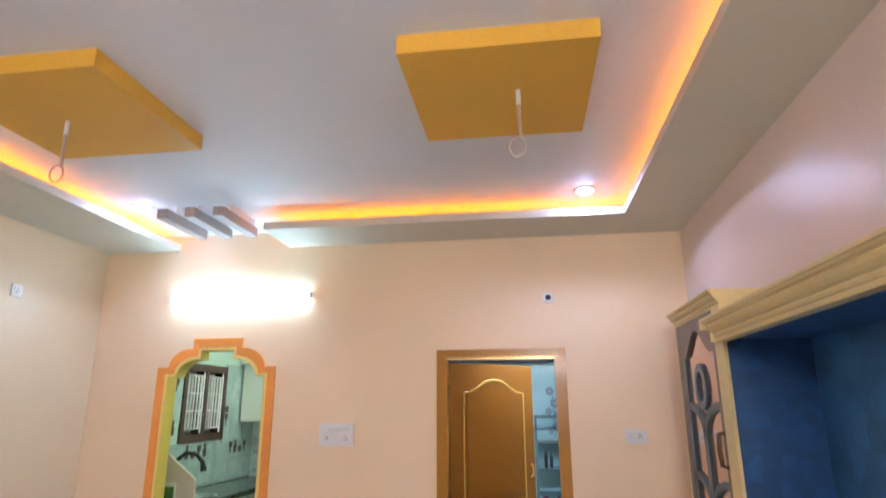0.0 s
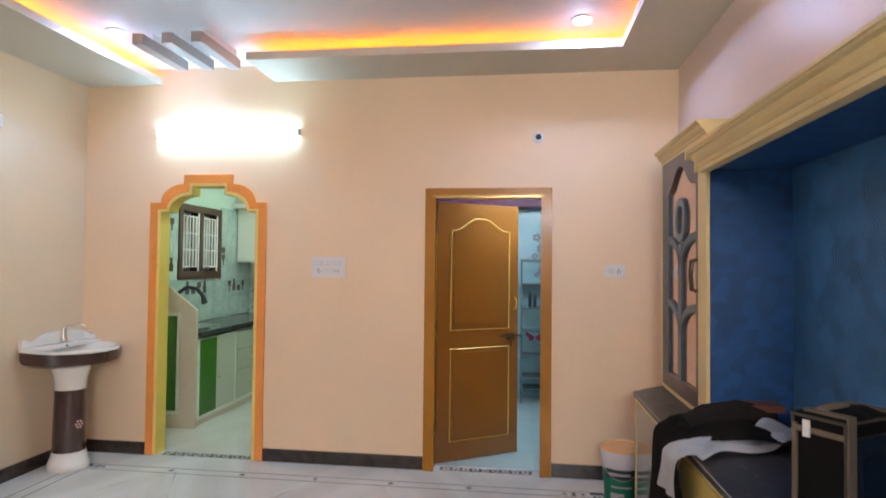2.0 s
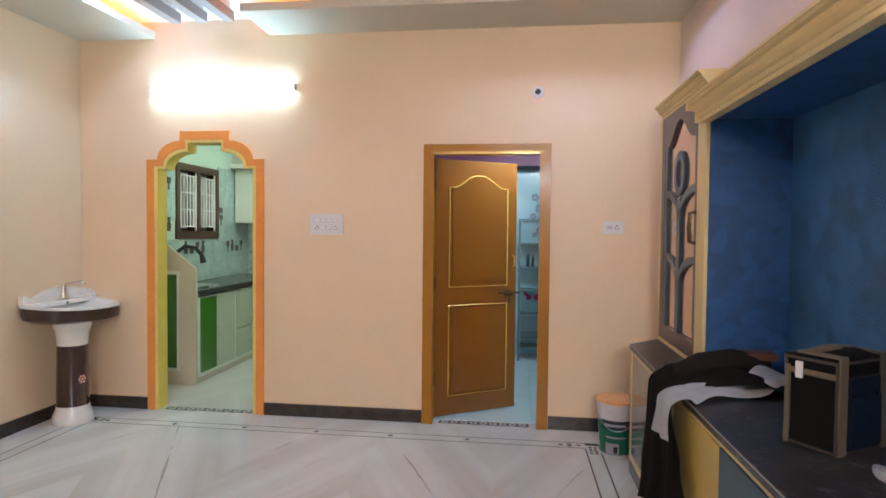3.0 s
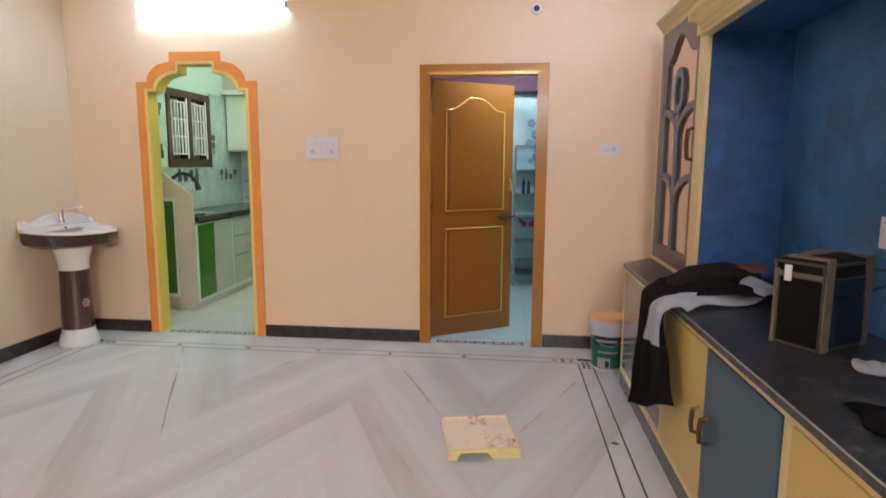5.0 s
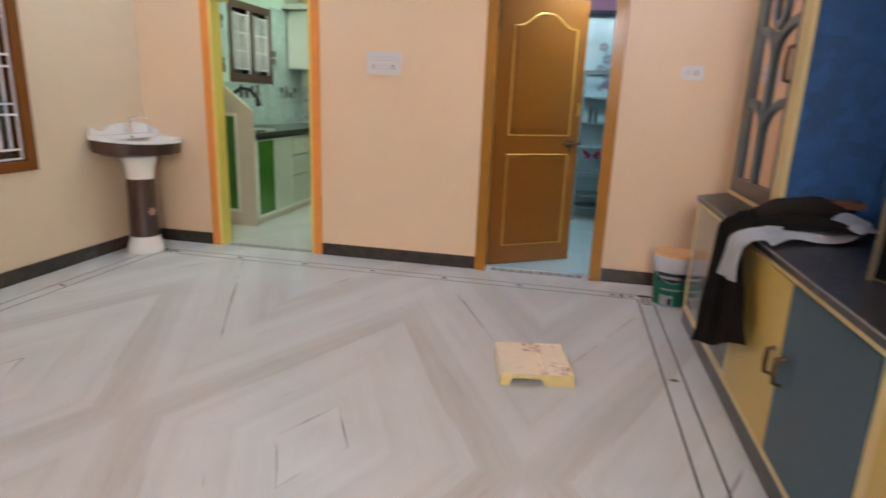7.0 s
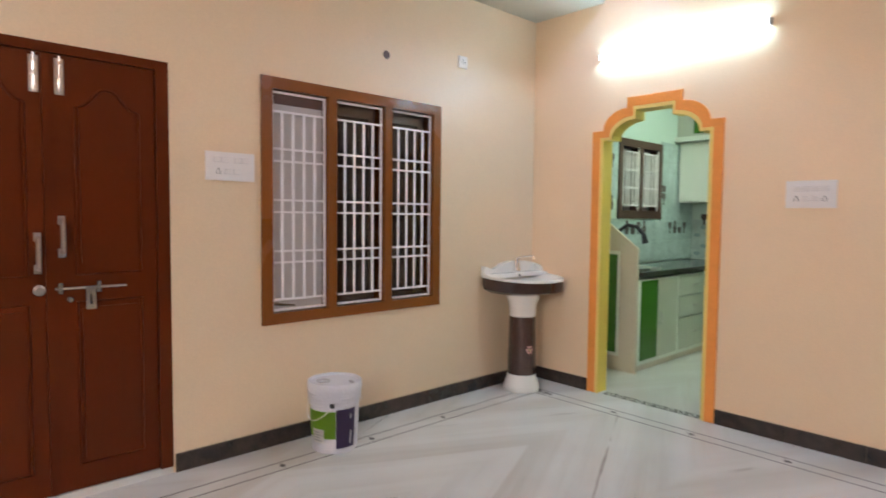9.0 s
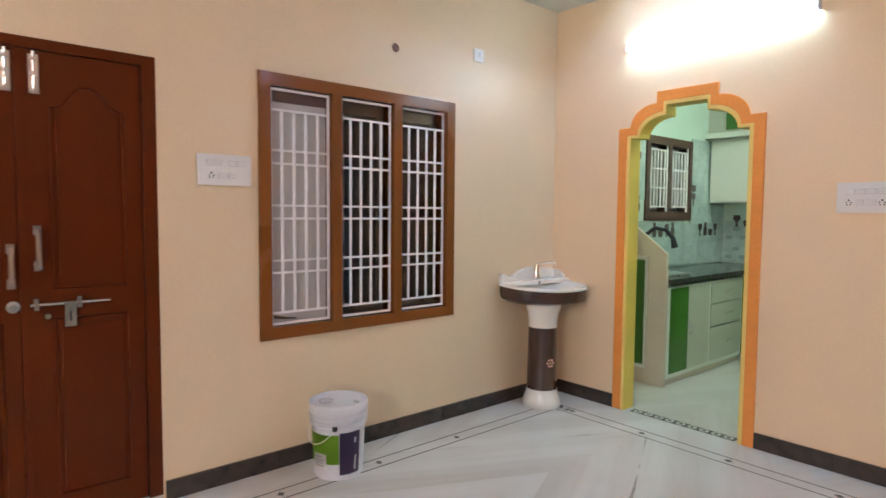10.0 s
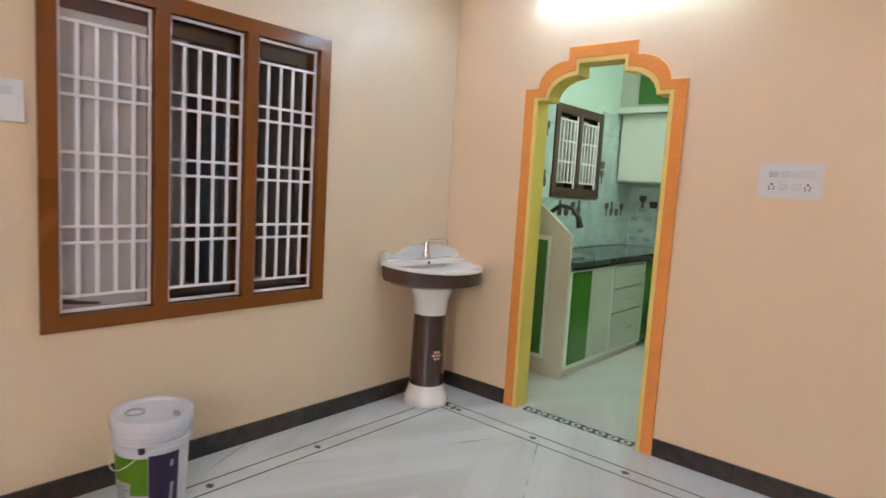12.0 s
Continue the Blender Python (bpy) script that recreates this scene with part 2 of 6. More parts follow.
def combed(name, plane, col, patch, relief, contrast, rough):
    """Textured paint dabbed in patches, each combed with fine lines its own way; plane names the wall's two axes."""
    m, nt, b = nodes(name)
    tc = nt.nodes.new("ShaderNodeTexCoord")
    sx = nt.nodes.new("ShaderNodeSeparateXYZ")
    nt.links.new(tc.outputs["Object"], sx.inputs[0])

    def calc(op, *args):
        n = nt.nodes.new("ShaderNodeMath")
        n.operation = op
        for i, v in enumerate(args):
            if isinstance(v, float):
                n.inputs[i].default_value = v
            else:
                nt.links.new(v, n.inputs[i])
        return n.outputs[0]
    wob = node(nt, "ShaderNodeTexNoise", Scale=22.0, Detail=3.0)
    nt.links.new(tc.outputs["Object"], wob.inputs["Vector"])
    add = nt.nodes.new("ShaderNodeVectorMath")
    add.operation = "MULTIPLY_ADD"
    add.inputs[1].default_value = (0.05, 0.05, 0.05)
    nt.links.new(wob.outputs["Color"], add.inputs[0])
    nt.links.new(tc.outputs["Object"], add.inputs[2])
    vo = nt.nodes.new("ShaderNodeTexVoronoi")
    vo.feature = "SMOOTH_F1"
    vo.inputs["Scale"].default_value, vo.inputs["Randomness"].default_value, vo.inputs["Smoothness"].default_value = patch, 0.9, 0.35
    nt.links.new(add.outputs[0], vo.inputs["Vector"])
    cell = nt.nodes.new("ShaderNodeSeparateColor")
    nt.links.new(vo.outputs["Color"], cell.inputs[0])
    turn = calc("MULTIPLY", cell.outputs[0], 3.14)
    u, v = sx.outputs["XYZ".index(plane[0])], sx.outputs["XYZ".index(plane[1])]
    run = calc("ADD", calc("MULTIPLY", u, calc("COSINE", turn)), calc("MULTIPLY", v, calc("SINE", turn)))
    arc = calc("MULTIPLY", vo.outputs["Distance"], 0.05)
    lines = calc("SINE", calc("MULTIPLY", calc("ADD", run, arc), 560.0))
    broad = node(nt, "ShaderNodeTexNoise", Scale=4.0, Detail=5.0, Roughness=0.7)
    nt.links.new(tc.outputs["Object"], broad.inputs["Vector"])
    tone = calc("ADD", calc("MULTIPLY", cell.outputs[1], 0.46), calc("MULTIPLY", broad.outputs["Fac"], 0.75))
    tone = calc("ADD", calc("ADD", tone, 0.40), calc("MULTIPLY", lines, contrast))
    hs = nt.nodes.new("ShaderNodeHueSaturation")
    hs.inputs["Color"].default_value = (*col, 1)
    nt.links.new(tone, hs.inputs["Value"])
    nt.links.new(hs.outputs[0], b.inputs["Base Color"])
    bp = nt.nodes.new("ShaderNodeBump")
    bp.inputs["Strength"].default_value = relief
    bp.inputs["Distance"].default_value = 0.004
    nt.links.new(lines, bp.inputs["Height"])
    nt.links.new(bp.outputs[0], b.inputs["Normal"])
    b.inputs["Roughness"].default_value = rough
    return m


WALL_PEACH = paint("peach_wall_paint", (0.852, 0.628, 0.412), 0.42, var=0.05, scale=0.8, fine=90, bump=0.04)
# west wall: toned apart from the north wall, fall of light mixed into the colour
WALL_WEST_TONE = paint("toned_west_wall_paint", (0.73, 0.56, 0.378), 0.42, var=0.05, scale=0.8, fine=90, bump=0.04)
# east wall: the spotlights' pinkish cast is mixed into the colour
WALL_SPOT_CAST = paint("spot_cast_wall_paint", (0.80, 0.63, 0.56), 0.35, var=0.05, scale=0.9, fine=90, bump=0.05)
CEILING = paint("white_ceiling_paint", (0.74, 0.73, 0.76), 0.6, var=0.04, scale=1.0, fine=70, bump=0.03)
# cream set duller than the ceiling, the underside's shade is partly in the colour
SOFFIT = paint("shaded_cream_soffit_paint", (0.60, 0.56, 0.46), 0.5, var=0.06, scale=1.2, fine=70, bump=0.04)
YELLOW_PANEL = paint("mustard_ceiling_panel", (0.72, 0.39, 0.04), 0.5, var=0.08, scale=2.0, fine=60, bump=0.05)
FIN = paint("mauve_grey_fins", (0.36, 0.30, 0.28), 0.5)
BLACK_GRANITE = paint("black_granite", (0.040, 0.027, 0.021), 0.22, var=0.5, scale=14, fine=160, bump=0.0, random_tint=0.15, coat=0.3)
COUNTER_STONE = paint("dusty_black_granite", (0.032, 0.029, 0.028), 0.30, var=0.6, scale=7, fine=120, bump=0.0, blotch=(0.14, 0.135, 0.135), blotch_at=0.555)
WORN_EDGE = paint("worn_granite_edge", (0.34, 0.31, 0.29), 0.4)
MARBLE = marble("book_matched_marble")
GROUT = paint("grey_grout", (0.48, 0.45, 0.42), 0.9)
INLAY = paint("black_inlay", (0.05, 0.04, 0.035), 0.3)
ORANGE = paint("orange_trim_paint", (0.84, 0.30, 0.06), 0.4, var=0.1, scale=4)
PALE_YELLOW = paint("pale_yellow_trim_paint", (0.85, 0.62, 0.20), 0.4, var=0.05)
REVEAL = paint("mustard_reveal_paint", (0.72, 0.54, 0.10), 0.4, var=0.08, scale=3)
FRAME_WOOD = paint("honey_varnished_wood", (0.40, 0.165, 0.016), 0.30, gloss=0.25, var=0.08, scale=1.6, fine=30, stretch=(2, 2, 0.8), bump=0.008, coat=0.12)
DOOR_WOOD = paint("brown_gold_varnished_wood", (0.215, 0.073, 0.0065), 0.34, var=0.06, scale=1.2, fine=30, stretch=(2, 2, 0.6), bump=0.008, coat=0.4)
BEAD = paint("gold_beading", (0.66, 0.41, 0.11), 0.22, metal=0.2)
RED_WOOD = paint("red_brown_varnished_wood", (0.088, 0.0165, 0.0030), 0.30, gloss=0.16, var=0.07, scale=1.2, fine=26, stretch=(3, 3, 0.5), bump=0.006, coat=0.0)
WINDOW_WOOD = paint("brown_window_wood", (0.195, 0.062, 0.012), 0.26, gloss=0.25, var=0.05, scale=1.5, fine=30, bump=0.008, coat=0.2)
DARK_WOOD = paint("dark_window_wood", (0.085, 0.040, 0.028), 0.4, var=0.2, scale=4)
GRILLE = paint("white_enamel_bars", (0.80, 0.75, 0.75), 0.35, var=0.08, scale=8)
STEEL = paint("brushed_steel", (0.62, 0.60, 0.57), 0.28, metal=1.0, var=0.08)
BRASS = paint("dark_bronze", (0.10, 0.06, 0.03), 0.35, metal=0.8)
CHROME = paint("chrome", (0.78, 0.77, 0.75), 0.1, metal=1.0, var=0.03)
WHITE_PLASTIC = paint("white_plastic", (0.78, 0.74, 0.72), 0.3, var=0.03)
GREY_MARK = paint("grey_rocker_line", (0.45, 0.43, 0.44), 0.5)
PORCELAIN = paint("white_porcelain", (0.80, 0.76, 0.70), 0.10, var=0.03, scale=5, coat=0.5, bump=0)
BROWN_GLAZE = paint("dark_brown_glaze", (0.055, 0.022, 0.016), 0.12, var=0.2, scale=8, coat=0.5, bump=0)
PINK_PRINT = paint("pink_flower_print", (0.72, 0.36, 0.32), 0.3)
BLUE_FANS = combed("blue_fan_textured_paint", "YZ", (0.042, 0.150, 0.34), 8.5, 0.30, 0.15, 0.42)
# darker tone of the niche blue, for its far end wall and head
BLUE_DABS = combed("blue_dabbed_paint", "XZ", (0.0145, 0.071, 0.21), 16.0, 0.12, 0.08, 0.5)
CREAM_TRIM = paint("cream_yellow_enamel", (0.74, 0.57, 0.27), 0.42, bump=0.008, var=0.06, scale=3)
YELLOW_DOOR = paint("yellow_laminate", (0.62, 0.42, 0.10), 0.30, bump=0.008, var=0.06, scale=3)
TEAL_DOOR = paint("slate_blue_laminate", (0.024, 0.072, 0.102), 0.34, bump=0.006, var=0.06, scale=3)
GREY_PANEL = paint("grey_mirror_laminate", (0.16, 0.15, 0.14), 0.12, bump=0.008, var=0.06, coat=0.4)
CABINET_FRAME = paint("mauve_brown_cabinet_wood", (0.095, 0.062, 0.06), 0.32, var=0.15, scale=4, stretch=(5, 5, 0.6))
LATTICE = paint("blue_grey_lattice", (0.05, 0.085, 0.11), 0.3, var=0.15, scale=6)
# the peach wall's reflection is put into this glass colour
PEACH_MIRROR = paint("peach_reflection_glass", (0.62, 0.42, 0.33), 0.08, metal=0.75, var=0.03, bump=0)
BLACK_CLOTH = paint("black_woven_cloth", (0.020, 0.0145, 0.0115), 0.95, gloss=0.2, var=0.3, scale=8, fine=220, bump=0.3)
WHITE_CLOTH = paint("white_cotton_cloth", (0.80, 0.80, 0.82), 0.9, var=0.08, scale=10, fine=200, bump=0.25)
BAG_CLOTH = paint("black_nylon", (0.006, 0.0048, 0.004), 0.9, gloss=0.15, var=0.25, scale=9, fine=260, bump=0.3)
BAG_TAN = paint("tan_webbing", (0.15, 0.11, 0.07), 0.7, var=0.15, fine=260, bump=0.3)
BAG_PIPING = paint("brown_piping", (0.055, 0.040, 0.028), 0.7, var=0.15, fine=260, bump=0.3)
BAG_BLUE = paint("navy_pocket_cloth", (0.0045, 0.010, 0.022), 0.5, var=0.3, scale=9)
BOX_BROWN = paint("brown_leather", (0.16, 0.05, 0.025), 0.5)
BUCKET_WHITE = paint("dusty_white_bucket", (0.66, 0.64, 0.68), 0.42, var=0.07, scale=5)
LABEL_GREEN = paint("lime_label", (0.20, 0.42, 0.02), 0.4)
LABEL_PURPLE = paint("purple_label", (0.075, 0.05, 0.12), 0.4)
LABEL_TEAL = paint("green_label", (0.02, 0.26, 0.15), 0.4)
LABEL_DARK = paint("dark_label", (0.03, 0.06, 0.07), 0.4)
BUCKET_ORANGE = paint("orange_paint_residue", (0.84, 0.46, 0.20), 0.5, var=0.15, scale=8)
TRAY_YELLOW = paint("yellow_tray_plastic", (0.78, 0.61, 0.26), 0.5, var=0.12, scale=9)
TRAY_PEACH = paint("peach_paint_residue", (0.93, 0.76, 0.55), 0.6, var=0.06, scale=4, blotch=(0.50, 0.24, 0.17), blotch_at=0.56)
# white wall, the tube light's greenish tint is mixed into the colour
KITCHEN_LAMP_TONE = paint("green_lit_kitchen_paint", (0.55, 0.66, 0.57), 0.45, var=0.04)
KITCHEN_TILE = paint("pale_blue_glazed_tile", (0.46, 0.56, 0.53), 0.15, var=0.16, scale=9, fine=40, random_tint=0.05, coat=0.3)
KITCHEN_PETAL = paint("grey_blue_relief_glaze", (0.30, 0.40, 0.40), 0.15, var=0.1, coat=0.3)
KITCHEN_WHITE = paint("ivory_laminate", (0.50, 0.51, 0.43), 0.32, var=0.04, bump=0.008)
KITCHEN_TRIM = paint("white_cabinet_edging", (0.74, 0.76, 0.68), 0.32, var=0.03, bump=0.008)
KITCHEN_GREEN = paint("leaf_green_laminate", (0.052, 0.165, 0.022), 0.25, bump=0.008, var=0.1, coat=0.3)
KITCHEN_STONE = paint("dark_grey_granite_top", (0.055, 0.052, 0.048), 0.14, var=0.4, scale=20, bump=0)
KITCHEN_CREAM = paint("cream_kitchen_plaster", (0.62, 0.53, 0.43), 0.5, var=0.05)
MOTIF = paint("brown_cup_motif", (0.055, 0.035, 0.03), 0.3)
# bedroom wall: the cool light's blue tint is mixed into the colour
BED_COOL_WALL = paint("cool_lit_bedroom_paint", (0.33, 0.53, 0.62), 0.20, var=0.05)
BED_PURPLE = paint("plum_bedroom_paint", (0.15, 0.03, 0.10), 0.5)
BED_FLOOR = paint("pale_bedroom_tile", (0.46, 0.55, 0.56), 0.22, var=0.06, scale=3)
RACK = paint("blue_grey_rack_steel", (0.10, 0.16, 0.18), 0.4, metal=0.3)
STICKER = paint("grey_mauve_wall_sticker", (0.20, 0.22, 0.30), 0.5)
BUTTERFLY = paint("magenta_butterfly_sticker", (0.42, 0.02, 0.12), 0.4)
# pale backing colour stands for the room's reflection in the panes
PANE_BACKING = paint("pale_pane_backing", (0.74, 0.64, 0.66), 0.9)
WIRE = paint("black_cable", (0.015, 0.015, 0.018), 0.5)
ROD = paint("tarnished_rod", (0.50, 0.40, 0.36), 0.4, metal=0.5)
TUBE_GLOW = glowing("tube_glow", (0.56, 0.90, 1.16), TUBE_POWER)
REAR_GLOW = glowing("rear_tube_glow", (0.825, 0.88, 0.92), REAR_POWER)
SPOT_GLOW = glowing("spot_glow", (0.50, 0.62, 1.0), SPOT_POWER)
COVE_GLOW = glowing("cove_glow", (1.0, 0.25, 0.008), COVE_POWER)
KITCHEN_GLOW = glowing("kitchen_glow", (0.80, 1.0, 0.86), KITCHEN_POWER)
BED_GLOW = glowing("bedroom_glow", (0.66, 0.88, 1.0), BEDROOM_POWER)
CLEAR = glass("window_glass")
FROST = paint("frosted_window_film", (0.47, 0.42, 0.395), 0.35, var=0.06)

# ---- large structure ----
# arch opening: outer and inner outline of its painted band, seen in the wall's plane
AX0, AX1 = -2.139, -1.163


def arch_outline(side, shoulder, spring_z, top_half, step_z, top_z, n=7):
    """Left foot to right foot: upright, shoulder, quarter curve, step and flat head."""
    mid = (AX0 + AX1) / 2
    left = [(mid - side, 0.0), (mid - side, spring_z), (mid - shoulder, spring_z)]
    for k in range(1, n + 1):
        a = math.pi / 2 * k / n
        left.append((mid - top_half - (shoulder - top_half) * math.cos(a), spring_z + (step_z - spring_z) * math.sin(a)))
    left.append((mid - top_half, top_z))
    return left + [(2 * mid - x, z) for x, z in left[::-1]]


OUTER = arch_outline(0.488, 0.398, 2.0, 0.206, 2.148, 2.222)
INNER = arch_outline(0.400, 0.330, 1.93, 0.140, 2.065, 2.130)
DX0, DX1, DZ = 0.165, 0.955, 2.03               # bedroom door opening inside its frame
FX0, FX1, FZ = 0.092, 1.03, 2.10                # frame's outside

bm = bmesh.new()
amid = (AX0 + AX1) / 2
box(bm, XL - WT, INNER[0][0], YB, YB + WT, 0, 3.2)
box(bm, INNER[-1][0], FX0 + 0.01, YB, YB + WT, 0, 3.2)
box(bm, FX1 - 0.01, 2.5, YB, YB + WT, 0, 3.2)
box(bm, FX0 + 0.01, FX1 - 0.01, YB, YB + WT, FZ - 0.01, 3.2)
prism(bm, [(INNER[0][0], 3.2)] + INNER[1:-1] + [(INNER[-1][0], 3.2)], "y", YB, YB + WT)
wall_north = solid("wall_north", bm, WALL_PEACH, "peach painted plaster wall with arched opening and door", "wall", "structure")

WY0, WY1, WZ0, WZ1 = 2.315, 3.670, 0.712, 2.124  # left window, outside of its frame
MY0, MY1, MZ1 = 0.82, 1.826, 2.10               # main door
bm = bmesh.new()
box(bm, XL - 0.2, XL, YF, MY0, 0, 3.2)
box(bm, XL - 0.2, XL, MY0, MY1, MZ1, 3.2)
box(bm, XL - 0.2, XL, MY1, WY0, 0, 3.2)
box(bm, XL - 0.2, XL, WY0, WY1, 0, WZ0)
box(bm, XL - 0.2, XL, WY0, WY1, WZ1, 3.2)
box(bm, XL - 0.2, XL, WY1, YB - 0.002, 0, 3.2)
solid("wall_west", bm, WALL_WEST_TONE, "painted plaster wall toned for its light, with window and main door", "wall", "structure")

NX, NY0, NY1, NZ0, NZ1 = 2.07, 0.9, 3.33, 0.75, 2.0   # niche: back, ends, shelf and head
bm = bmesh.new()
box(bm, XR, XR + 0.3, NY1, YB - 0.002, 0, 3.2)
box(bm, XR, XR + 0.3, YF, NY0, 0, 3.2)
box(bm, XR, XR + 0.3, NY0, NY1, NZ1 + 0.04, 3.2)
box(bm, XR, XR + 0.3, NY0, NY1, 0, 0.70)
box(bm, NX + 0.02, NX + 0.15, NY0, NY1, 0.70, NZ1 + 0.04)
solid("wall_east", bm, WALL_SPOT_CAST, "painted wall tinted pink for the spotlights' cast, with recessed showcase", "wall", "structure")
solid("wall_south", boxed(XL - 0.2, XR + 0.3, YF - 0.15, YF, 0, 3.2), WALL_PEACH, "plain peach painted wall", "wall", "structure")

bm = bmesh.new()
box(bm, XL - 0.2, XR + 0.3, YF - 0.15, YB + WT, ZC, ZC + 0.12)
ceiling = solid("ceiling", bm, CEILING, "white painted flat ceiling", "ceiling", "structure")

SXL, SXR, SYB, SYF = -2.07, 1.445, 4.24, -1.7


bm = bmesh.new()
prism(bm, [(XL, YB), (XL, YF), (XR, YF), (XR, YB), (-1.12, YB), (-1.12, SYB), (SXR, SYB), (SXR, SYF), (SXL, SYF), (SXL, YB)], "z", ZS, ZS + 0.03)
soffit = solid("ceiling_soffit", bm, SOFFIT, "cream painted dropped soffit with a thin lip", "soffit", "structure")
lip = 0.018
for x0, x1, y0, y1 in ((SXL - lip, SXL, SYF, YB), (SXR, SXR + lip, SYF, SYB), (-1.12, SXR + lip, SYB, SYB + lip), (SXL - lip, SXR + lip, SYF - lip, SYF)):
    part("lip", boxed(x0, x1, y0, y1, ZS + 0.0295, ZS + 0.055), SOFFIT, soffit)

# floor: bed, marble field, inlaid border, outer margin
BXL, BXR, BYB, BYF = -2.423, 1.315, 4.424, -1.9   # centre line of the border
HB, LW = 0.043, 0.010                           # half width of the border, width of a line
floor = solid("floor", boxed(XL - 0.2, 2.6, YF - 0.15, 8.2, -0.12, -0.012), GROUT, "book-matched white marble floor with a black inlaid border", "floor", "structure")


def slab(name, x0, x1, y0, y1, material, parent=None, top=0.0, depth=0.012, joint=0.0002):
    bm = boxed(x0 + joint, x1 - joint, y0 + joint, y1 - joint, top - depth, top)
    return part(name, bm, material, parent or floor)


# book-matched field slabs
xs = [BXL + HB + LW, -1.735, -0.935, -0.135, 0.665, BXR - HB - LW]
ys = [BYF + HB + LW, 0.24, 2.24, BYB - HB - LW]
for x0, x1 in zip(xs, xs[1:]):
    for y0, y1 in zip(ys, ys[1:]):
        slab("marble_slab", x0, x1, y0, y1, MARBLE)
# border: inner line, pale band, outer line on every side
for s, e in ((HB, HB + LW), (-HB - LW, -HB)):
    i, o = (s, e)
    slab("inlay_line", BXL - e, BXL - s, BYF + s if s > 0 else BYF + s, BYB - s, INLAY, joint=0.0)
    slab("inlay_line", BXR + s, BXR + e, BYF - s, BYB + s, INLAY, joint=0.0)
    slab("inlay_line", BXL - s if s > 0 else BXL - s, BXR + s, BYB + s, BYB + e, INLAY, joint=0.0)
slab("border_band", BXL - HB, BXL + HB, BYF, BYB, MARBLE, joint=0.0)
slab("border_band", BXR - HB, BXR + HB, BYF, BYB, MARBLE, joint=0.0)
slab("border_band", BXL + HB, BXR - HB, BYB - HB, BYB + HB, MARBLE, joint=0.0)
# margin to the walls
slab("margin_slab", XL - 0.05, BXL - HB - LW, BYF, 1.6, MARBLE)
slab("margin_slab", XL - 0.05, BXL - HB - LW, 1.6, YB, MARBLE)
slab("margin_slab", BXR + HB + LW, XR, BYF, 2.5, MARBLE)
slab("margin_slab", BXR + HB + LW, XR, 2.5, YB, MARBLE)
for x0, x1 in ((BXL - HB - LW, -0.9), (-0.9, 0.3), (0.3, BXR + HB + LW)):
    slab("margin_slab", x0, x1, BYB + HB + LW, YB, MARBLE)
slab("margin_slab", XL, XR, YF, BYF, MARBLE)


def dot(x, y, r=0.019):
    bm = bmesh.new()
    prism(bm, [(x - r * 1.25, y), (x, y - r), (x + r * 1.25, y), (x, y + r)], "z", -0.006, 0.0016)
    part("inlay_dot", bm, INLAY, floor)


for k in range(6):
    dot(-2.268 + 0.546 * k, BYB)
for y in (3.461, 2.876, 2.291, 1.706, 1.121, 0.536):
    dot(BXL, y)
for y in (3.17, 1.95, 0.73):
    dot(BXR, y)
for x, y in ((1.105, BYB), (1.165, BYB + 0.014), (1.165, BYB - 0.016), (1.225, BYB)):
    dot(x, y, 0.016)
for k in range(4):
    for dx in (-0.016, 0.016):
        part("inlay_square", boxed(BXR + dx - 0.011, BXR + dx + 0.011, BYB - 0.03 - 0.036 * k - 0.012, BYB - 0.03 - 0.036 * k + 0.010, -0.006, 0.0016), INLAY, floor)
for x, y in ((-2.36, BYB), (-2.31, BYB + 0.012), (-2.31, BYB - 0.012)):
    dot(x, y, 0.015)


def threshold(x0, x1, y0, y1, count):
    """A strip of black stone with a chain of white ovals let into it."""
    slab("threshold_strip", x0, x1, y0, y1, INLAY, joint=0.0)
    w = (x1 - x0 - 0.02) / count
    for k in range(count):
        cx, cy = x0 + 0.01 + w * (k + 0.5), (y0 + y1) / 2
        bm = bmesh.new()
        prism(bm, [(cx + 0.40 * w * math.cos(a * 0.5236), cy + 0.38 * (y1 - y0) * math.sin(a * 0.5236)) for a in range(12)], "z", -0.006, 0.0012)
        part("inlay_oval", bm, MARBLE, floor)
        bm = bmesh.new()
        prism(bm, [(cx + 0.17 * w * math.cos(a * 1.0472), cy + 0.17 * (y1 - y0) * math.sin(a * 1.0472)) for a in range(6)], "z", -0.005, 0.0026)
        part("inlay_dot", bm, INLAY, floor)


threshold(INNER[0][0] + 0.04, INNER[-1][0] - 0.03, YB + 0.012, YB + 0.085, 9)
slab("threshold_slab", INNER[0][0], INNER[-1][0], YB + 0.085, YB + WT, MARBLE)
slab("threshold_slab", INNER[0][0], INNER[-1][0], YB, YB + 0.012, MARBLE)
slab("threshold_slab", INNER[0][0], INNER[0][0] + 0.04, YB + 0.012, YB + 0.085, MARBLE, joint=0)
slab("threshold_slab", INNER[-1][0] - 0.03, INNER[-1][0], YB + 0.012, YB + 0.085, MARBLE, joint=0)
threshold(DX0 + 0.05, DX1 - 0.06, YB + 0.012, YB + 0.085, 9)
slab("threshold_slab", FX0, FX1, YB + 0.085, YB + WT, MARBLE)
slab("threshold_slab", FX0, FX1, YB, YB + 0.012, MARBLE)
slab("threshold_slab", FX0, DX0 + 0.05, YB + 0.012, YB + 0.085, MARBLE, joint=0)
slab("threshold_slab", DX1 - 0.06, FX1, YB + 0.012, YB + 0.085, MARBLE, joint=0)

# skirting of black granite pieces
SKH, SKT = 0.097, 0.012


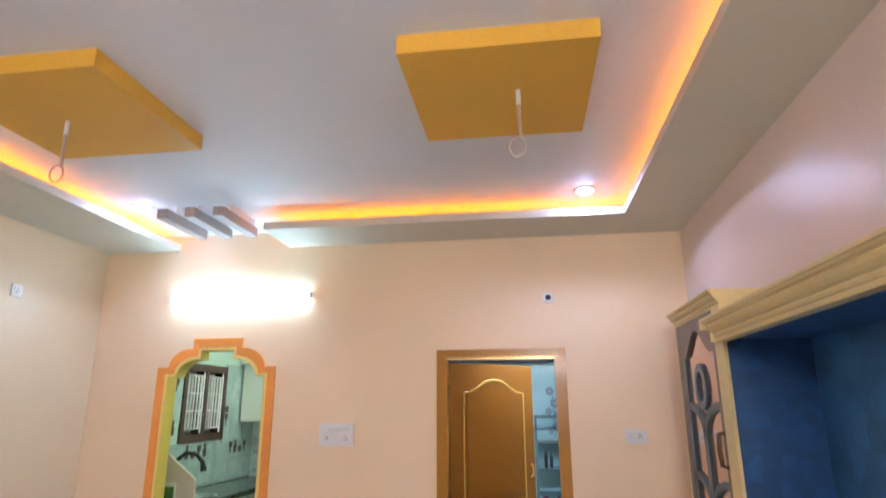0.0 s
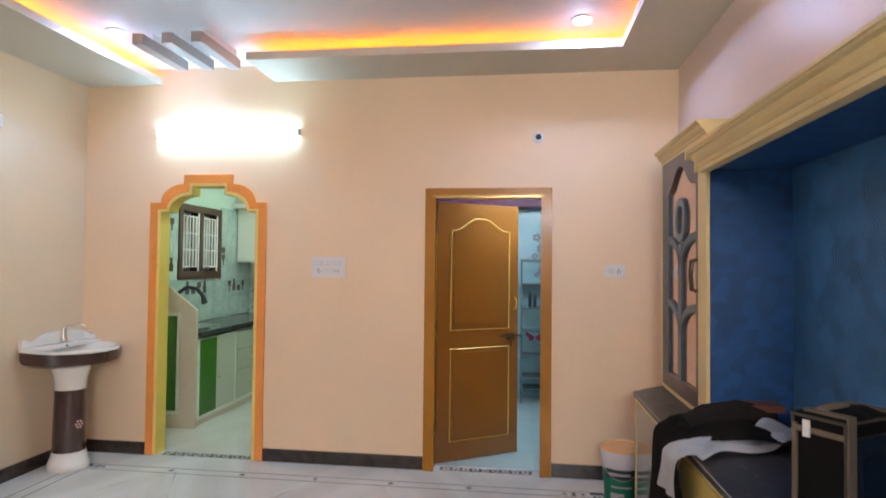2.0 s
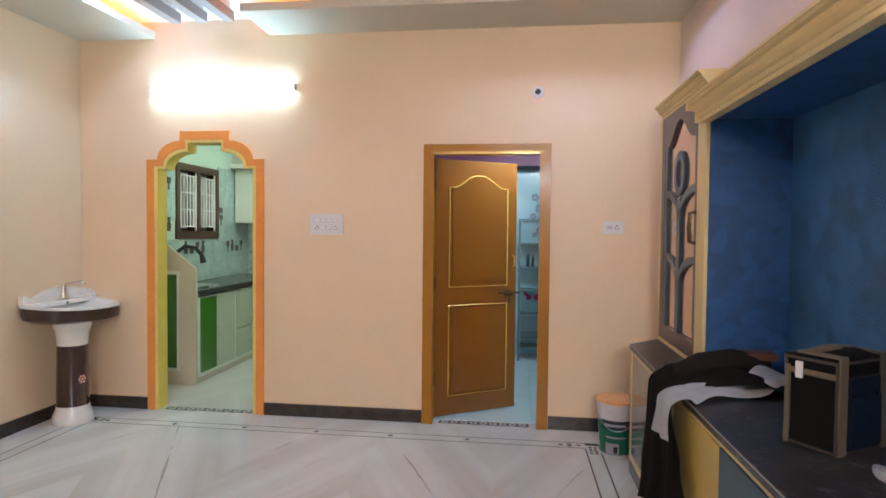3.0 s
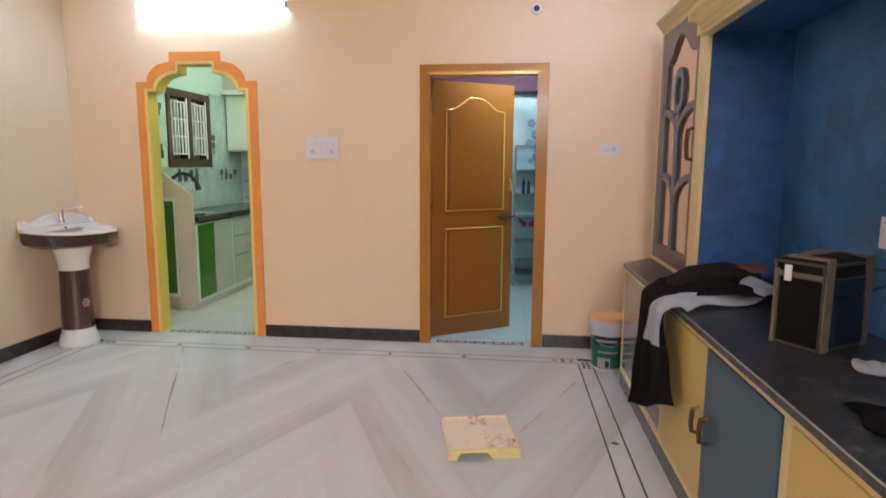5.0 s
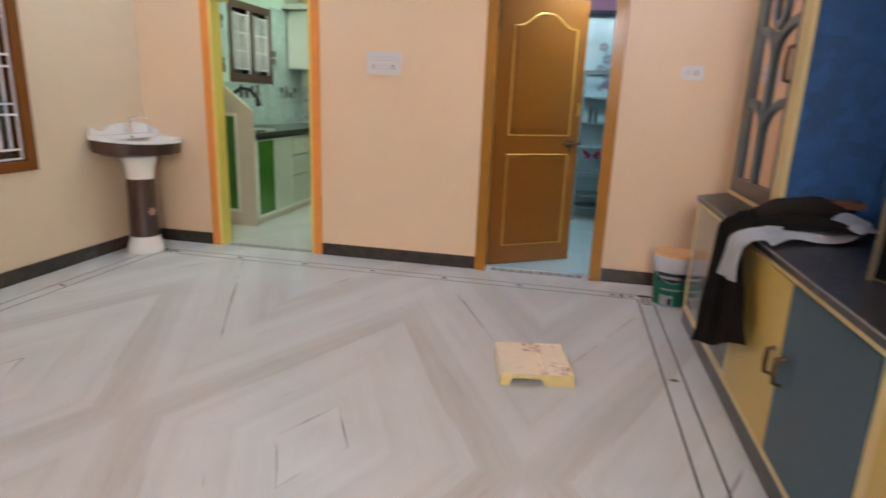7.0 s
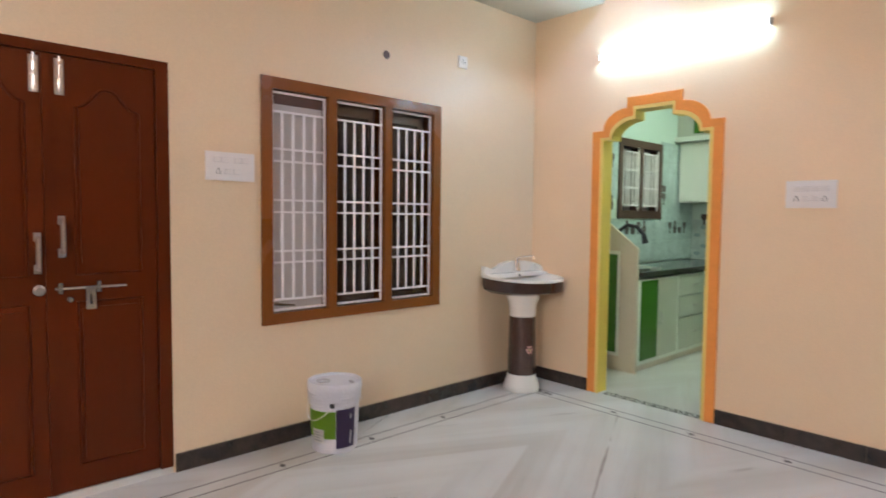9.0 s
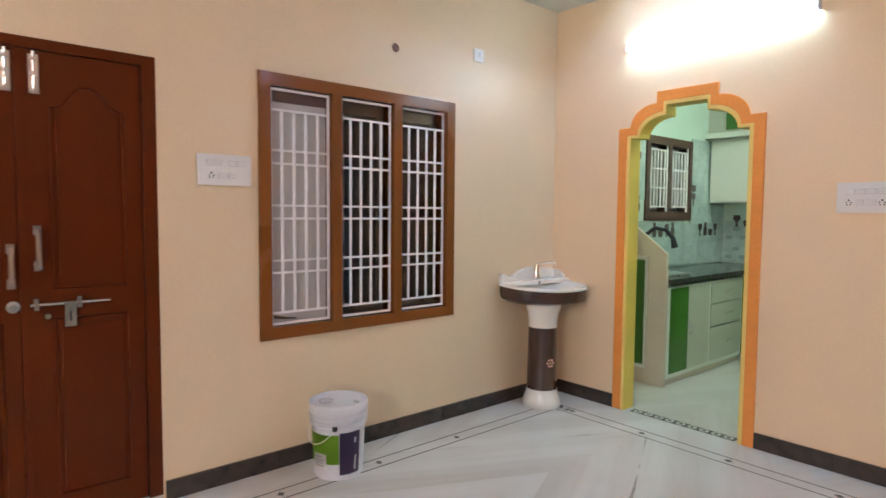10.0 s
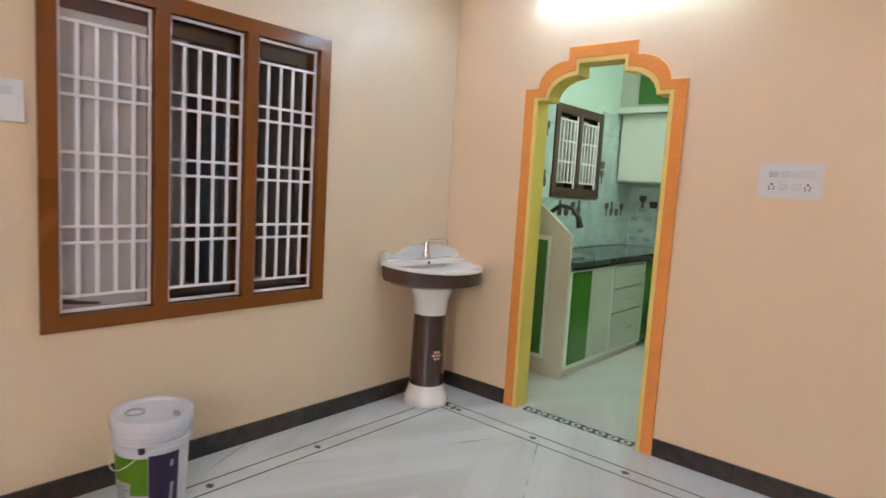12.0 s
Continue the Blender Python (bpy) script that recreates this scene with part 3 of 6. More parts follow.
def skirting(name, runs):
    base = thing(name, "polished black granite skirting along the wall", "skirting", kind="structure")
    for x0, x1, y0, y1 in runs:
        part("skirting_piece", boxed(x0, x1, y0, y1, 0.0005, SKH), BLACK_GRANITE, base, bevel=0.0015)


def run_x(x0, x1, y, step=0.61):
    n = max(1, math.ceil((x1 - x0) / step))
    return [(x0 + (x1 - x0) * k / n + 0.0008, x0 + (x1 - x0) * (k + 1) / n - 0.0008, y - SKT, y) for k in range(n)]


def run_y(y0, y1, x, side, step=0.61):
    n = max(1, math.ceil((y1 - y0) / step))
    return [(min(x, x + side * SKT), max(x, x + side * SKT), y0 + (y1 - y0) * k / n + 0.0008, y0 + (y1 - y0) * (k + 1) / n - 0.0008) for k in range(n)]


skirting("baseboard_north", run_x(XL + SKT, -2.141, YB) + run_x(-1.161, FX0 - 0.002, YB) + run_x(FX1 + 0.002, XR, YB))
skirting("baseboard_west", run_y(MY1 + 0.01, YB, XL, 1) + run_y(YF, MY0 - 0.01, XL, 1))
skirting("baseboard_east", run_y(4.26, YB - SKT, XR, -1))

# arch: painted bands and the reveal
arch = thing("arch_surround", "orange and yellow painted band round the arched kitchen opening", "arch surround", (amid, YB, 0), kind="structure")
MID = [((INNER[i][0] * 0.74 + OUTER[i][0] * 0.26), (INNER[i][1] * 0.74 + OUTER[i][1] * 0.26)) for i in range(len(INNER))]
bm = bmesh.new()
band(bm, MID, OUTER, "y", YB - 0.014, YB + 0.002)
part("orange_band", bm, ORANGE, arch, "orange painted raised band", bevel=0.004)
bm = bmesh.new()
band(bm, INNER, MID, "y", YB - 0.009, YB + 0.002)
part("yellow_edge", bm, PALE_YELLOW, arch, "pale yellow painted edge")
bm = bmesh.new()
band(bm, [(x + (0.003 if x < amid else -0.003), z - (0.003 if z > 0.1 else 0)) for x, z in INNER], INNER, "y", YB - 0.008, YB + WT + 0.004)
part("reveal", bm, REVEAL, arch, "mustard painted reveal")


# bedroom door: frame, half-open leaf with two beaded panels, bolt
frame_n = thing("door_frame", "honey varnished wooden door frame", "door frame", (0.56, YB, 0), kind="structure")
part("jamb", boxed(FX0, DX0, YB - 0.022, YB + WT + 0.01, 0, FZ), FRAME_WOOD, frame_n, bevel=0.006)
part("jamb", boxed(DX1, FX1, YB - 0.022, YB + WT + 0.01, 0, FZ), FRAME_WOOD, frame_n, bevel=0.006)
part("head", boxed(DX0, DX1, YB - 0.020, YB + WT + 0.01, DZ, FZ), FRAME_WOOD, frame_n, bevel=0.006)
for x0, x1 in ((DX0 - 0.02, DX0 + 0.006), (DX1 - 0.006, DX1 + 0.02)):
    part("stop_bead", boxed(x0, x1, YB - 0.030, YB - 0.018, 0, DZ + 0.008), FRAME_WOOD, frame_n, bevel=0.004)
part("stop_bead", boxed(DX0 - 0.02, DX1 + 0.02, YB - 0.0295, YB - 0.0165, DZ - 0.004, DZ + 0.016), BEAD, frame_n, bevel=0.004)


def ogee(x0, x1, z0, z1, rise, n=18):
    """A panel outline with a bracket-shaped head."""
    pts = [(x0, z0), (x1, z0)]
    for k in range(n + 1):
        u = 1 - k / n
        s = abs(2 * u - 1)
        q = min(1.0, max(0.0, (s - 0.12) / 0.74))
        h = 1 - q * q * (3 - 2 * q)
        pts.append((x0 + (x1 - x0) * u, z1 + rise * h))
    return pts


LW0 = 0.735
leaf = thing("bedroom_door", "half-open brown-gold varnished wooden door with beaded panels", "door", (DX0 + 0.004, YB + WT - 0.005, 0.012), kind="structure")
leaf.rotation_euler = (0, 0, radians(33.0))
own("leaf", boxed(0, LW0, 0, 0.036, 0, 2.0), DOOR_WOOD, leaf, bevel=0.003)
for outline in (ogee(0.118, LW0 - 0.088, 1.005, 1.785, 0.095), [(0.118, 0.15), (LW0 - 0.088, 0.15), (LW0 - 0.088, 0.86), (0.118, 0.86)]):
    bm = bmesh.new()
    cx = sum(p[0] for p in outline) / len(outline)
    cz = sum(p[1] for p in outline) / len(outline)
    prism(bm, [(cx + (x - cx) * 0.90, cz + (z - cz) * 0.93) for x, z in outline], "y", -0.007, 0.002)
    own("raised_panel", bm, DOOR_WOOD, leaf, bevel=0.005)
    bm = bmesh.new()
    tube(bm, [(x, -0.002, z) for x, z in outline], 0.0065, 6, closed=True)
    own("beading", bm, BEAD, leaf, "gold beading", smooth=True)
bm = bmesh.new()
tube(bm, [(LW0 - 0.17, -0.016, 0.945), (LW0 + 0.02, -0.016, 0.945)], 0.008, 8)
bolt = own("bolt", bm, BRASS, leaf, "brass sliding bolt", smooth=True)
own("bolt_plate", boxed(LW0 - 0.115, LW0 - 0.035, -0.006, 0.001, 0.915, 0.965), BRASS, leaf, bevel=0.002)
bm = bmesh.new()
tube(bm, [(LW0 - 0.08, -0.018, 0.94), (LW0 - 0.08, -0.03, 0.925), (LW0 - 0.08, -0.03, 0.86)], 0.007, 8)
own("bolt_handle", bm, BRASS, leaf, smooth=True)
bm = bmesh.new()
tube(bm, [(LW0 - 0.035, -0.002, 1.16), (LW0 - 0.035, -0.03, 1.17), (LW0 - 0.035, -0.03, 1.24), (LW0 - 0.035, -0.002, 1.25)], 0.006, 8)
own("pull_handle", bm, BEAD, leaf, smooth=True)
for z in (0.25, 1.0, 1.75):
    bm = bmesh.new()
    tube(bm, [(-0.004, -0.004, z), (-0.004, -0.004, z + 0.09)], 0.006, 8)
    own("hinge", bm, BRASS, leaf, smooth=True)

# main door of two red-brown leaves
main_door = thing("main_door", "closed red-brown varnished double door with steel bolts", "door", (XL, 1.3, 0), kind="structure")
part("threshold", boxed(XL - 0.2, XL - 0.004, MY0, MY1, -0.01, 0.035), MARBLE, main_door, "white marble door sill")
part("frame_post", boxed(XL - 0.15, XL + 0.003, MY1 - 0.060, MY1, 0.035, MZ1), RED_WOOD, main_door, bevel=0.004)
part("frame_post", boxed(XL - 0.15, XL + 0.003, MY0, MY0 + 0.06, 0.035, MZ1), RED_WOOD, main_door, bevel=0.004)
part("frame_head", boxed(XL - 0.15, XL + 0.002, MY0 + 0.06, MY1 - 0.06, MZ1 - 0.045, MZ1), RED_WOOD, main_door, bevel=0.004)
for y0, y1 in ((MY0 + 0.062, 1.300), (1.316, MY1 - 0.062)):
    door = part("door_leaf", boxed(XL - 0.055, XL - 0.012, y0, y1, 0.04, MZ1 - 0.047), RED_WOOD, main_door, bevel=0.004)
    for outline in (ogee(y0 + 0.10, y1 - 0.075, 1.06, 1.83, 0.09), [(y0 + 0.10, 0.16), (y1 - 0.075, 0.16), (y1 - 0.075, 0.93), (y0 + 0.10, 0.93)]):
        bm = bmesh.new()
        tube(bm, [(XL - 0.012, y, z) for y, z in outline], 0.007, 6, closed=True)
        part("panel_moulding", bm, RED_WOOD, main_door, smooth=True)
        cy, cz = sum(p[0] for p in outline) / len(outline), sum(p[1] for p in outline) / len(outline)
        bm = bmesh.new()
        prism(bm, [(cy + (y - cy) * 0.86, cz + (z - cz) * 0.93) for y, z in outline], "x", XL - 0.014, XL - 0.006)
        part("raised_panel", bm, RED_WOOD, main_door, bevel=0.006)
part("meeting_strip", boxed(XL - 0.03, XL - 0.004, 1.293, 1.323, 0.04, MZ1 - 0.047), RED_WOOD, main_door, bevel=0.003)
XD = XL - 0.012
for y in (1.266, 1.362):
    part("tower_bolt_plate", boxed(XD, XD + 0.005, y - 0.018, y + 0.018, 1.875, 2.035), STEEL, main_door, "steel tower bolt", bevel=0.002)
    bm = bmesh.new()
    tube(bm, [(XD + 0.012, y, 1.88), (XD + 0.012, y, 2.045)], 0.006, 8)
    part("tower_bolt_rod", bm, STEEL, main_door, smooth=True)
    for z in (1.89, 1.955, 2.015):
        part("tower_bolt_keeper", boxed(XD, XD + 0.02, y - 0.012, y + 0.012, z - 0.007, z + 0.007), STEEL, main_door, bevel=0.002)
for y, z0, z1 in ((1.264, 1.09, 1.235), (1.358, 1.16, 1.31)):
    bm = bmesh.new()
    tube(bm, [(XD, y, z0), (XD + 0.035, y, z0 + 0.012), (XD + 0.04, y, (z0 + z1) / 2), (XD + 0.035, y, z1 - 0.012), (XD, y, z1)], 0.009, 8, flat=1.3)
    part("pull_handle", bm, STEEL, main_door, "steel pull handle", smooth=True)
    for z in (z0, z1):
        part("handle_foot", boxed(XD, XD + 0.008, y - 0.014, y + 0.014, z - 0.02, z + 0.02), STEEL, main_door, bevel=0.002)
bm = bmesh.new()
tube(bm, [(XD + 0.016, 1.325, 0.998), (XD + 0.016, 1.62, 0.998)], 0.007, 8)
part("slide_bolt", bm, STEEL, main_door, "long steel sliding bolt", smooth=True)
for y in (1.345, 1.50):
    part("bolt_keeper", boxed(XD, XD + 0.027, y - 0.009, y + 0.009, 0.975, 1.025), STEEL, main_door, bevel=0.002)
part("hasp", boxed(XD + 0.018, XD + 0.024, 1.445, 1.488, 0.895, 1.005), STEEL, main_door, "steel hasp with slot", bevel=0.002)
part("hasp_slot", boxed(XD + 0.0235, XD + 0.0252, 1.463, 1.470, 0.92, 0.965), WIRE, main_door)
for y, z, r in ((1.267, 0.995, 0.024), (1.385, 0.945, 0.017)):
    bm = bmesh.new()
    tube(bm, [(XD, y, z), (XD + 0.012, y, z), (XD + 0.02, y, z)], [r, r, r * 0.6], 16)
    part("lock_knob", bm, STEEL, main_door, smooth=True)

# left window: wooden frame, three lights, white grilles
window_1 = thing("window_1", "brown wooden three-light window with white steel grilles", "window", (XL, 2.98, WZ0), kind="structure")
FW = 0.066
wf = part("window_frame", boxed(XL - 0.14, XL + 0.016, WY0, WY0 + FW, WZ0, WZ1), WINDOW_WOOD, window_1, bevel=0.004)
part("window_frame", boxed(XL - 0.14, XL + 0.016, WY1 - FW, WY1, WZ0, WZ1), WINDOW_WOOD, window_1, bevel=0.004)
part("window_frame", boxed(XL - 0.14, XL + 0.0155, WY0 + FW, WY1 - FW, WZ1 - FW, WZ1), WINDOW_WOOD, window_1, bevel=0.004)
part("window_sill", boxed(XL - 0.14, XL + 0.0155, WY0 + FW, WY1 - FW, WZ0, WZ0 + FW), WINDOW_WOOD, window_1, bevel=0.004)
LWD = (WY1 - WY0 - 4 * FW + 0.012) / 3
lights = [WY0 + FW + k * (LWD + FW - 0.006) for k in range(3)]
for y in lights[1:]:
    part("mullion", boxed(XL - 0.14, XL + 0.0145, y - FW + 0.006, y, WZ0 + FW, WZ1 - FW), WINDOW_WOOD, window_1, bevel=0.004)
gz0, gz1 = WZ0 + FW + 0.006, WZ1 - FW - 0.006
for n, y in enumerate(lights):
    y0, y1 = y + 0.006, y + LWD - 0.006
    gx = XL - 0.020
    grille = part("grille", boxed(gx - 0.006, gx + 0.006, y0, y0 + 0.012, gz0, gz1), GRILLE, window_1, "white painted steel grille")
    part("grille_edge", boxed(gx - 0.006, gx + 0.006, y1 - 0.012, y1, gz0, gz1), GRILLE, grille)
    for z in (gz0, gz1 - 0.012):
        part("grille_edge", boxed(gx - 0.005, gx + 0.005, y0, y1, z, z + 0.012), GRILLE, grille)
    H = gz1 - gz0
    for f in (0.09, 0.258, 0.313, 0.49, 0.545, 0.724, 0.776, 0.948):
        z = gz1 - f * H
        part("grille_bar", boxed(gx + 0.001, gx + 0.009, y0 + 0.004, y1 - 0.004, z - 0.006, z + 0.006), GRILLE, grille)
    for k in range(4):
        yy = y0 + (y1 - y0) * (k + 1) / 5
        part("grille_bar", boxed(gx - 0.006, gx + 0.002, yy - 0.0075, yy + 0.0075, gz1 - 0.948 * H, gz1 - 0.09 * H), GRILLE, grille)
    if n:
        part("pane", boxed(XL - 0.062, XL - 0.058, y, y + LWD, WZ0 + FW, WZ1 - FW), CLEAR, window_1, "clear window glass")
# shutters behind the glass: one closed and frosted, two standing open
sh = part("shutter", boxed(XL - 0.046, XL - 0.040, lights[0], lights[0] + LWD - 0.018, WZ0 + FW, WZ1 - FW), FROST, window_1, "grey frosted shutter panel")
part("shutter_rail", boxed(XL - 0.0399, XL - 0.034, lights[0] + 0.006, lights[0] + LWD - 0.018, WZ1 - FW - 0.075, WZ1 - FW), DARK_WOOD, sh)
# dark strip added to stand for the shaded gap beside the shutter
part("shutter_stile", boxed(XL - 0.052, XL - 0.034, lights[0] + LWD - 0.0175, lights[0] + LWD, WZ0 + FW, WZ1 - FW), DARK_WOOD, sh)
for y in (lights[0] + 0.02, lights[2] + LWD - 0.16):
    bm = bmesh.new()
    tube(bm, [(XL - 0.033, y, WZ0 + FW + 0.050), (XL - 0.033, y + 0.07, WZ0 + FW + 0.038), (XL - 0.033, y + 0.14, WZ0 + FW + 0.030)], [0.010, 0.007, 0.004], 8)
    part("stay_bar", bm, BRASS, window_1, "dark bronze casement stay", smooth=True)
for y in lights[1:]:
    s = part("shutter", boxed(XL - 0.50, XL - 0.15, y + LWD - 0.045, y + LWD - 0.012, WZ0 + 0.07, WZ1 - 0.07), DARK_WOOD, window_1, "dark wooden shutter standing open", bevel=0.003)
    part("shutter_rail", boxed(XL - 0.135, XL - 0.11, y, y + LWD, WZ0 + FW, WZ0 + FW + 0.055), DARK_WOOD, window_1, bevel=0.003)
    part("shutter_rail", boxed(XL - 0.135, XL - 0.11, y, y + LWD, WZ1 - FW - 0.075, WZ1 - FW), DARK_WOOD, window_1, bevel=0.003)
    part("shutter_stile", boxed(XL - 0.135, XL - 0.11, y + LWD - 0.055, y + LWD, WZ0 + FW + 0.055, WZ1 - FW - 0.075), DARK_WOOD, window_1, bevel=0.003)
# added wall and ground outside, kept pale so the panes look greyly reflective
solid("outside_wall", boxed(-3.5, -3.38, -1.0, 9.0, -0.5, 4.0), PANE_BACKING, "added pale wall behind the panes, standing for room reflections", "wall", "structure")
solid("outside_ground", boxed(-3.38, XL - 0.205, -1.0, 9.0, -0.5, -0.35), PANE_BACKING, "added ground strip outside the windows", "ground", "structure")

# ---- ceiling things ----


def hanging_panel(x0, x1, y0, y1):
    ob = thing("ceiling_panel", "square mustard yellow panel fixed under the ceiling", "ceiling panel", ((x0 + x1) / 2, (y0 + y1) / 2, 3.0), group="ceiling panels")
    part("board", boxed(x0, x1, y0, y1, 3.0, ZC), YELLOW_PANEL, ob, bevel=0.003)
    return ob


hanging_panel(0.298, 1.065, 2.281, 3.057)
hanging_panel(-1.70, -0.90, 2.19, 2.99)


def fan_hook(x, y):
    ob = thing("fan_hook", "tarnished ceiling fan hook rod with a wire loop", "fan hook", (x, y, 3.0), group="fan hooks")
    bm = bmesh.new()
    tube(bm, [(0, 0, 0.0), (0, 0, -0.07)], 0.010, 8)
    own("sleeve", bm, WHITE_PLASTIC, ob, "white plastic sleeve", smooth=True)
    bm = bmesh.new()
    tube(bm, [(0, 0, -0.05), (0.002, 0, -0.15), (0.004, 0.002, -0.225)], 0.007, 8)
    own("rod", bm, ROD, ob, smooth=True)
    bm = bmesh.new()
    tube(bm, [(-0.012 + 0.034 * math.cos(a * 0.3927), 0.0, -0.265 + 0.042 * math.sin(a * 0.3927)) for a in range(16)], 0.0045, 6, closed=True)
    own("loop", bm, ROD, ob, smooth=True)
    return ob


fan_hook(0.757, 2.619)
fan_hook(-1.35, 2.598)


def downlight(x, y):
    ob = thing("downlight", "round cool white recessed ceiling spotlight", "ceiling light", (x, y, ZC), group="ceiling spotlights")
    bm = bmesh.new()
    lathe(bm, [(0.060, -0.010), (0.070, -0.008), (0.074, -0.002), (0.074, 0.0)], 28)
    own("bezel", bm, WHITE_PLASTIC, ob, smooth=True)
    bm = bmesh.new()
    lathe(bm, [(0.015, -0.022), (0.036, -0.019), (0.050, -0.014), (0.055, -0.008), (0.055, -0.003)], 28)
    own("lens", bm, SPOT_GLOW, ob, "glowing cool white domed lens", smooth=True)
    return ob


# the last two are unseen, added behind the camera by symmetry
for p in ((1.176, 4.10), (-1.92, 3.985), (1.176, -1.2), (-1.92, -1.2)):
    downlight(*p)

for k in range(3):
    x = -1.70 + 0.205 * k
    fin = thing("ceiling_fin", "mauve grey painted box fin hung under the ceiling", "ceiling fin", (x, 4.15, 2.952), group="ceiling fins")
    part("box", boxed(x - 0.035, x + 0.035, 3.89, 4.43, 2.952, 3.022), FIN, fin, bevel=0.003)
    part("hanger", boxed(x - 0.02, x + 0.02, 4.02, 4.40, 3.0215, ZC), CEILING, fin, "white hanger block")

for name, dims in (("cove_light_strip", (SXL - 0.13, SXL - 0.11, SYF, YB - 0.02, ZS + 0.032, ZS + 0.042)),
                   ("cove_light_strip", (SXR + 0.11, SXR + 0.13, SYF, SYB + 0.1, ZS + 0.032, ZS + 0.042)),
                   ("cove_light_strip", (-1.10, SXR + 0.1, SYB + 0.11, SYB + 0.13, ZS + 0.032, ZS + 0.042)),
                   ("cove_light_strip", (SXL, SXR, SYF - 0.13, SYF - 0.11, ZS + 0.032, ZS + 0.042))):
    solid(name, boxed(*dims), COVE_GLOW, "glowing orange light strip lying on the soffit", "light strip", group="cove strips")


def tube_light(x0, x1, y, z, side, glow):
    """A batten with a bare tube; side is the way it faces along y."""
    ob = thing("tube_light", "white fluorescent tube light on a wall batten", "tube light", ((x0 + x1) / 2, y, z), group="tube lights")
    h = (x1 - x0) / 2
    a, b = sorted((0, side * 0.012))
    own("batten", boxed(-h, h, a, b, -0.012, 0.030), WHITE_PLASTIC, ob, bevel=0.003)
    bm = bmesh.new()
    tube(bm, [(-h + 0.014, side * 0.031, 0.0), (h - 0.014, side * 0.031, 0.0)], 0.0165, 14)
    own("tube", bm, glow, ob, "glowing white tube", smooth=True)
    for s in (-1, 1):
        a, b = sorted((0, side * 0.045))
        own("lamp_holder", boxed(s * h - 0.012 * (s > 0), s * h + 0.012 * (s < 0), a, b, -0.017, 0.024), WHITE_PLASTIC, ob, bevel=0.003)
    return ob


tube_light(-2.085, -0.905, YB, 2.540, -1, TUBE_GLOW)
# unseen tube added behind the camera, it gives most of the light
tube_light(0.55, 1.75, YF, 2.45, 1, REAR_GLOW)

# ---- wall fittings ----


def switch_plate(at, rz, w, h, modules):
    """A plate in its own x, z plane that faces -y; modules are (kind, across, up) in shares of the plate."""
    ob = thing("switch_plate", "white plastic switch plate with rockers and sockets", "switch plate", at, group="switch plates")
    ob.rotation_euler = (0, 0, radians(rz))
    own("plate", boxed(-w / 2, w / 2, -0.012, 0, -h / 2, h / 2), WHITE_PLASTIC, ob, bevel=0.004)
    own("inner_frame", boxed(-w / 2 + 0.014, w / 2 - 0.014, -0.0155, -0.011, -h / 2 + 0.014, h / 2 - 0.014), WHITE_PLASTIC, ob, bevel=0.002)
    for kind, across, up in modules:
        x, z = (across - 0.5) * w, (up - 0.5) * h
        if kind == "rocker":
            own("rocker_gap", boxed(x - 0.0195, x + 0.0195, -0.0163, -0.0150, z - 0.0135, z + 0.0135), GREY_MARK, ob)
            bm = bmesh.new()
            prism(bm, [(-0.0150, z - 0.012), (-0.0185, z - 0.012), (-0.0245, z + 0.012), (-0.0150, z + 0.012)], "x", x - 0.018, x + 0.018)
            own("rocker", bm, WHITE_PLASTIC, ob, bevel=0.0015)
        else:
            own("socket_face", boxed(x - 0.022, x + 0.022, -0.0168, -0.0150, z - 0.022, z + 0.022), WHITE_PLASTIC, ob, bevel=0.001)
            for dx, dz, r in ((0, 0.011, 0.0052), (-0.011, -0.001, 0.0038), (0.011, -0.001, 0.0038), (-0.008, -0.012, 0.0038), (0.008, -0.012, 0.0038)):
                bm = bmesh.new()
                tube(bm, [(x + dx, -0.0160, z + dz), (x + dx, -0.0173, z + dz)], r, 8)
                own("socket_hole", bm, WIRE, ob)
    return ob


switch_plate((-0.658, YB, 1.498), 0, 0.262, 0.160, [("rocker", 0.24, 0.70), ("rocker", 0.42, 0.70), ("rocker", 0.60, 0.70), ("rocker", 0.78, 0.70), ("socket", 0.22, 0.34), ("rocker", 0.40, 0.34), ("rocker", 0.60, 0.34), ("socket", 0.78, 0.34)])
switch_plate((1.478, YB, 1.492), 0, 0.140, 0.092, [("socket", 0.68, 0.5), ("rocker", 0.30, 0.5)])
switch_plate((XL, 2.140, 1.602), 90, 0.268, 0.152, [("rocker", 0.22, 0.72), ("rocker", 0.37, 0.72), ("rocker", 0.64, 0.72), ("rocker", 0.79, 0.72), ("socket", 0.24, 0.32), ("rocker", 0.43, 0.32), ("rocker", 0.62, 0.32)])
switch_plate((XL, 3.885, 2.475), 90, 0.085, 0.085, [("socket", 0.5, 0.5)])
switch_plate((NX, 2.445, 1.147), -90, 0.17, 0.11, [("rocker", 0.28, 0.5), ("socket", 0.68, 0.5)])

pipe_stub = thing("pipe_stub", "white pipe end with a dark bore in the wall", "pipe", (0.928, YB, 2.475))
bm = bmesh.new()
tube(bm, [(0, 0.0, 0), (0, -0.012, 0), (0, -0.016, 0)], [0.042, 0.040, 0.030], 24)
own("collar", bm, WHITE_PLASTIC, pipe_stub, smooth=True)
bm = bmesh.new()
tube(bm, [(0, -0.0155, 0), (0, -0.018, 0)], 0.021, 18)
own("bore", bm, WIRE, pipe_stub, "dark bore")
bm = bmesh.new()
tube(bm, [(XL, 3.192, 2.40), (XL + 0.004, 3.192, 2.40)], [0.028, 0.024], 9)
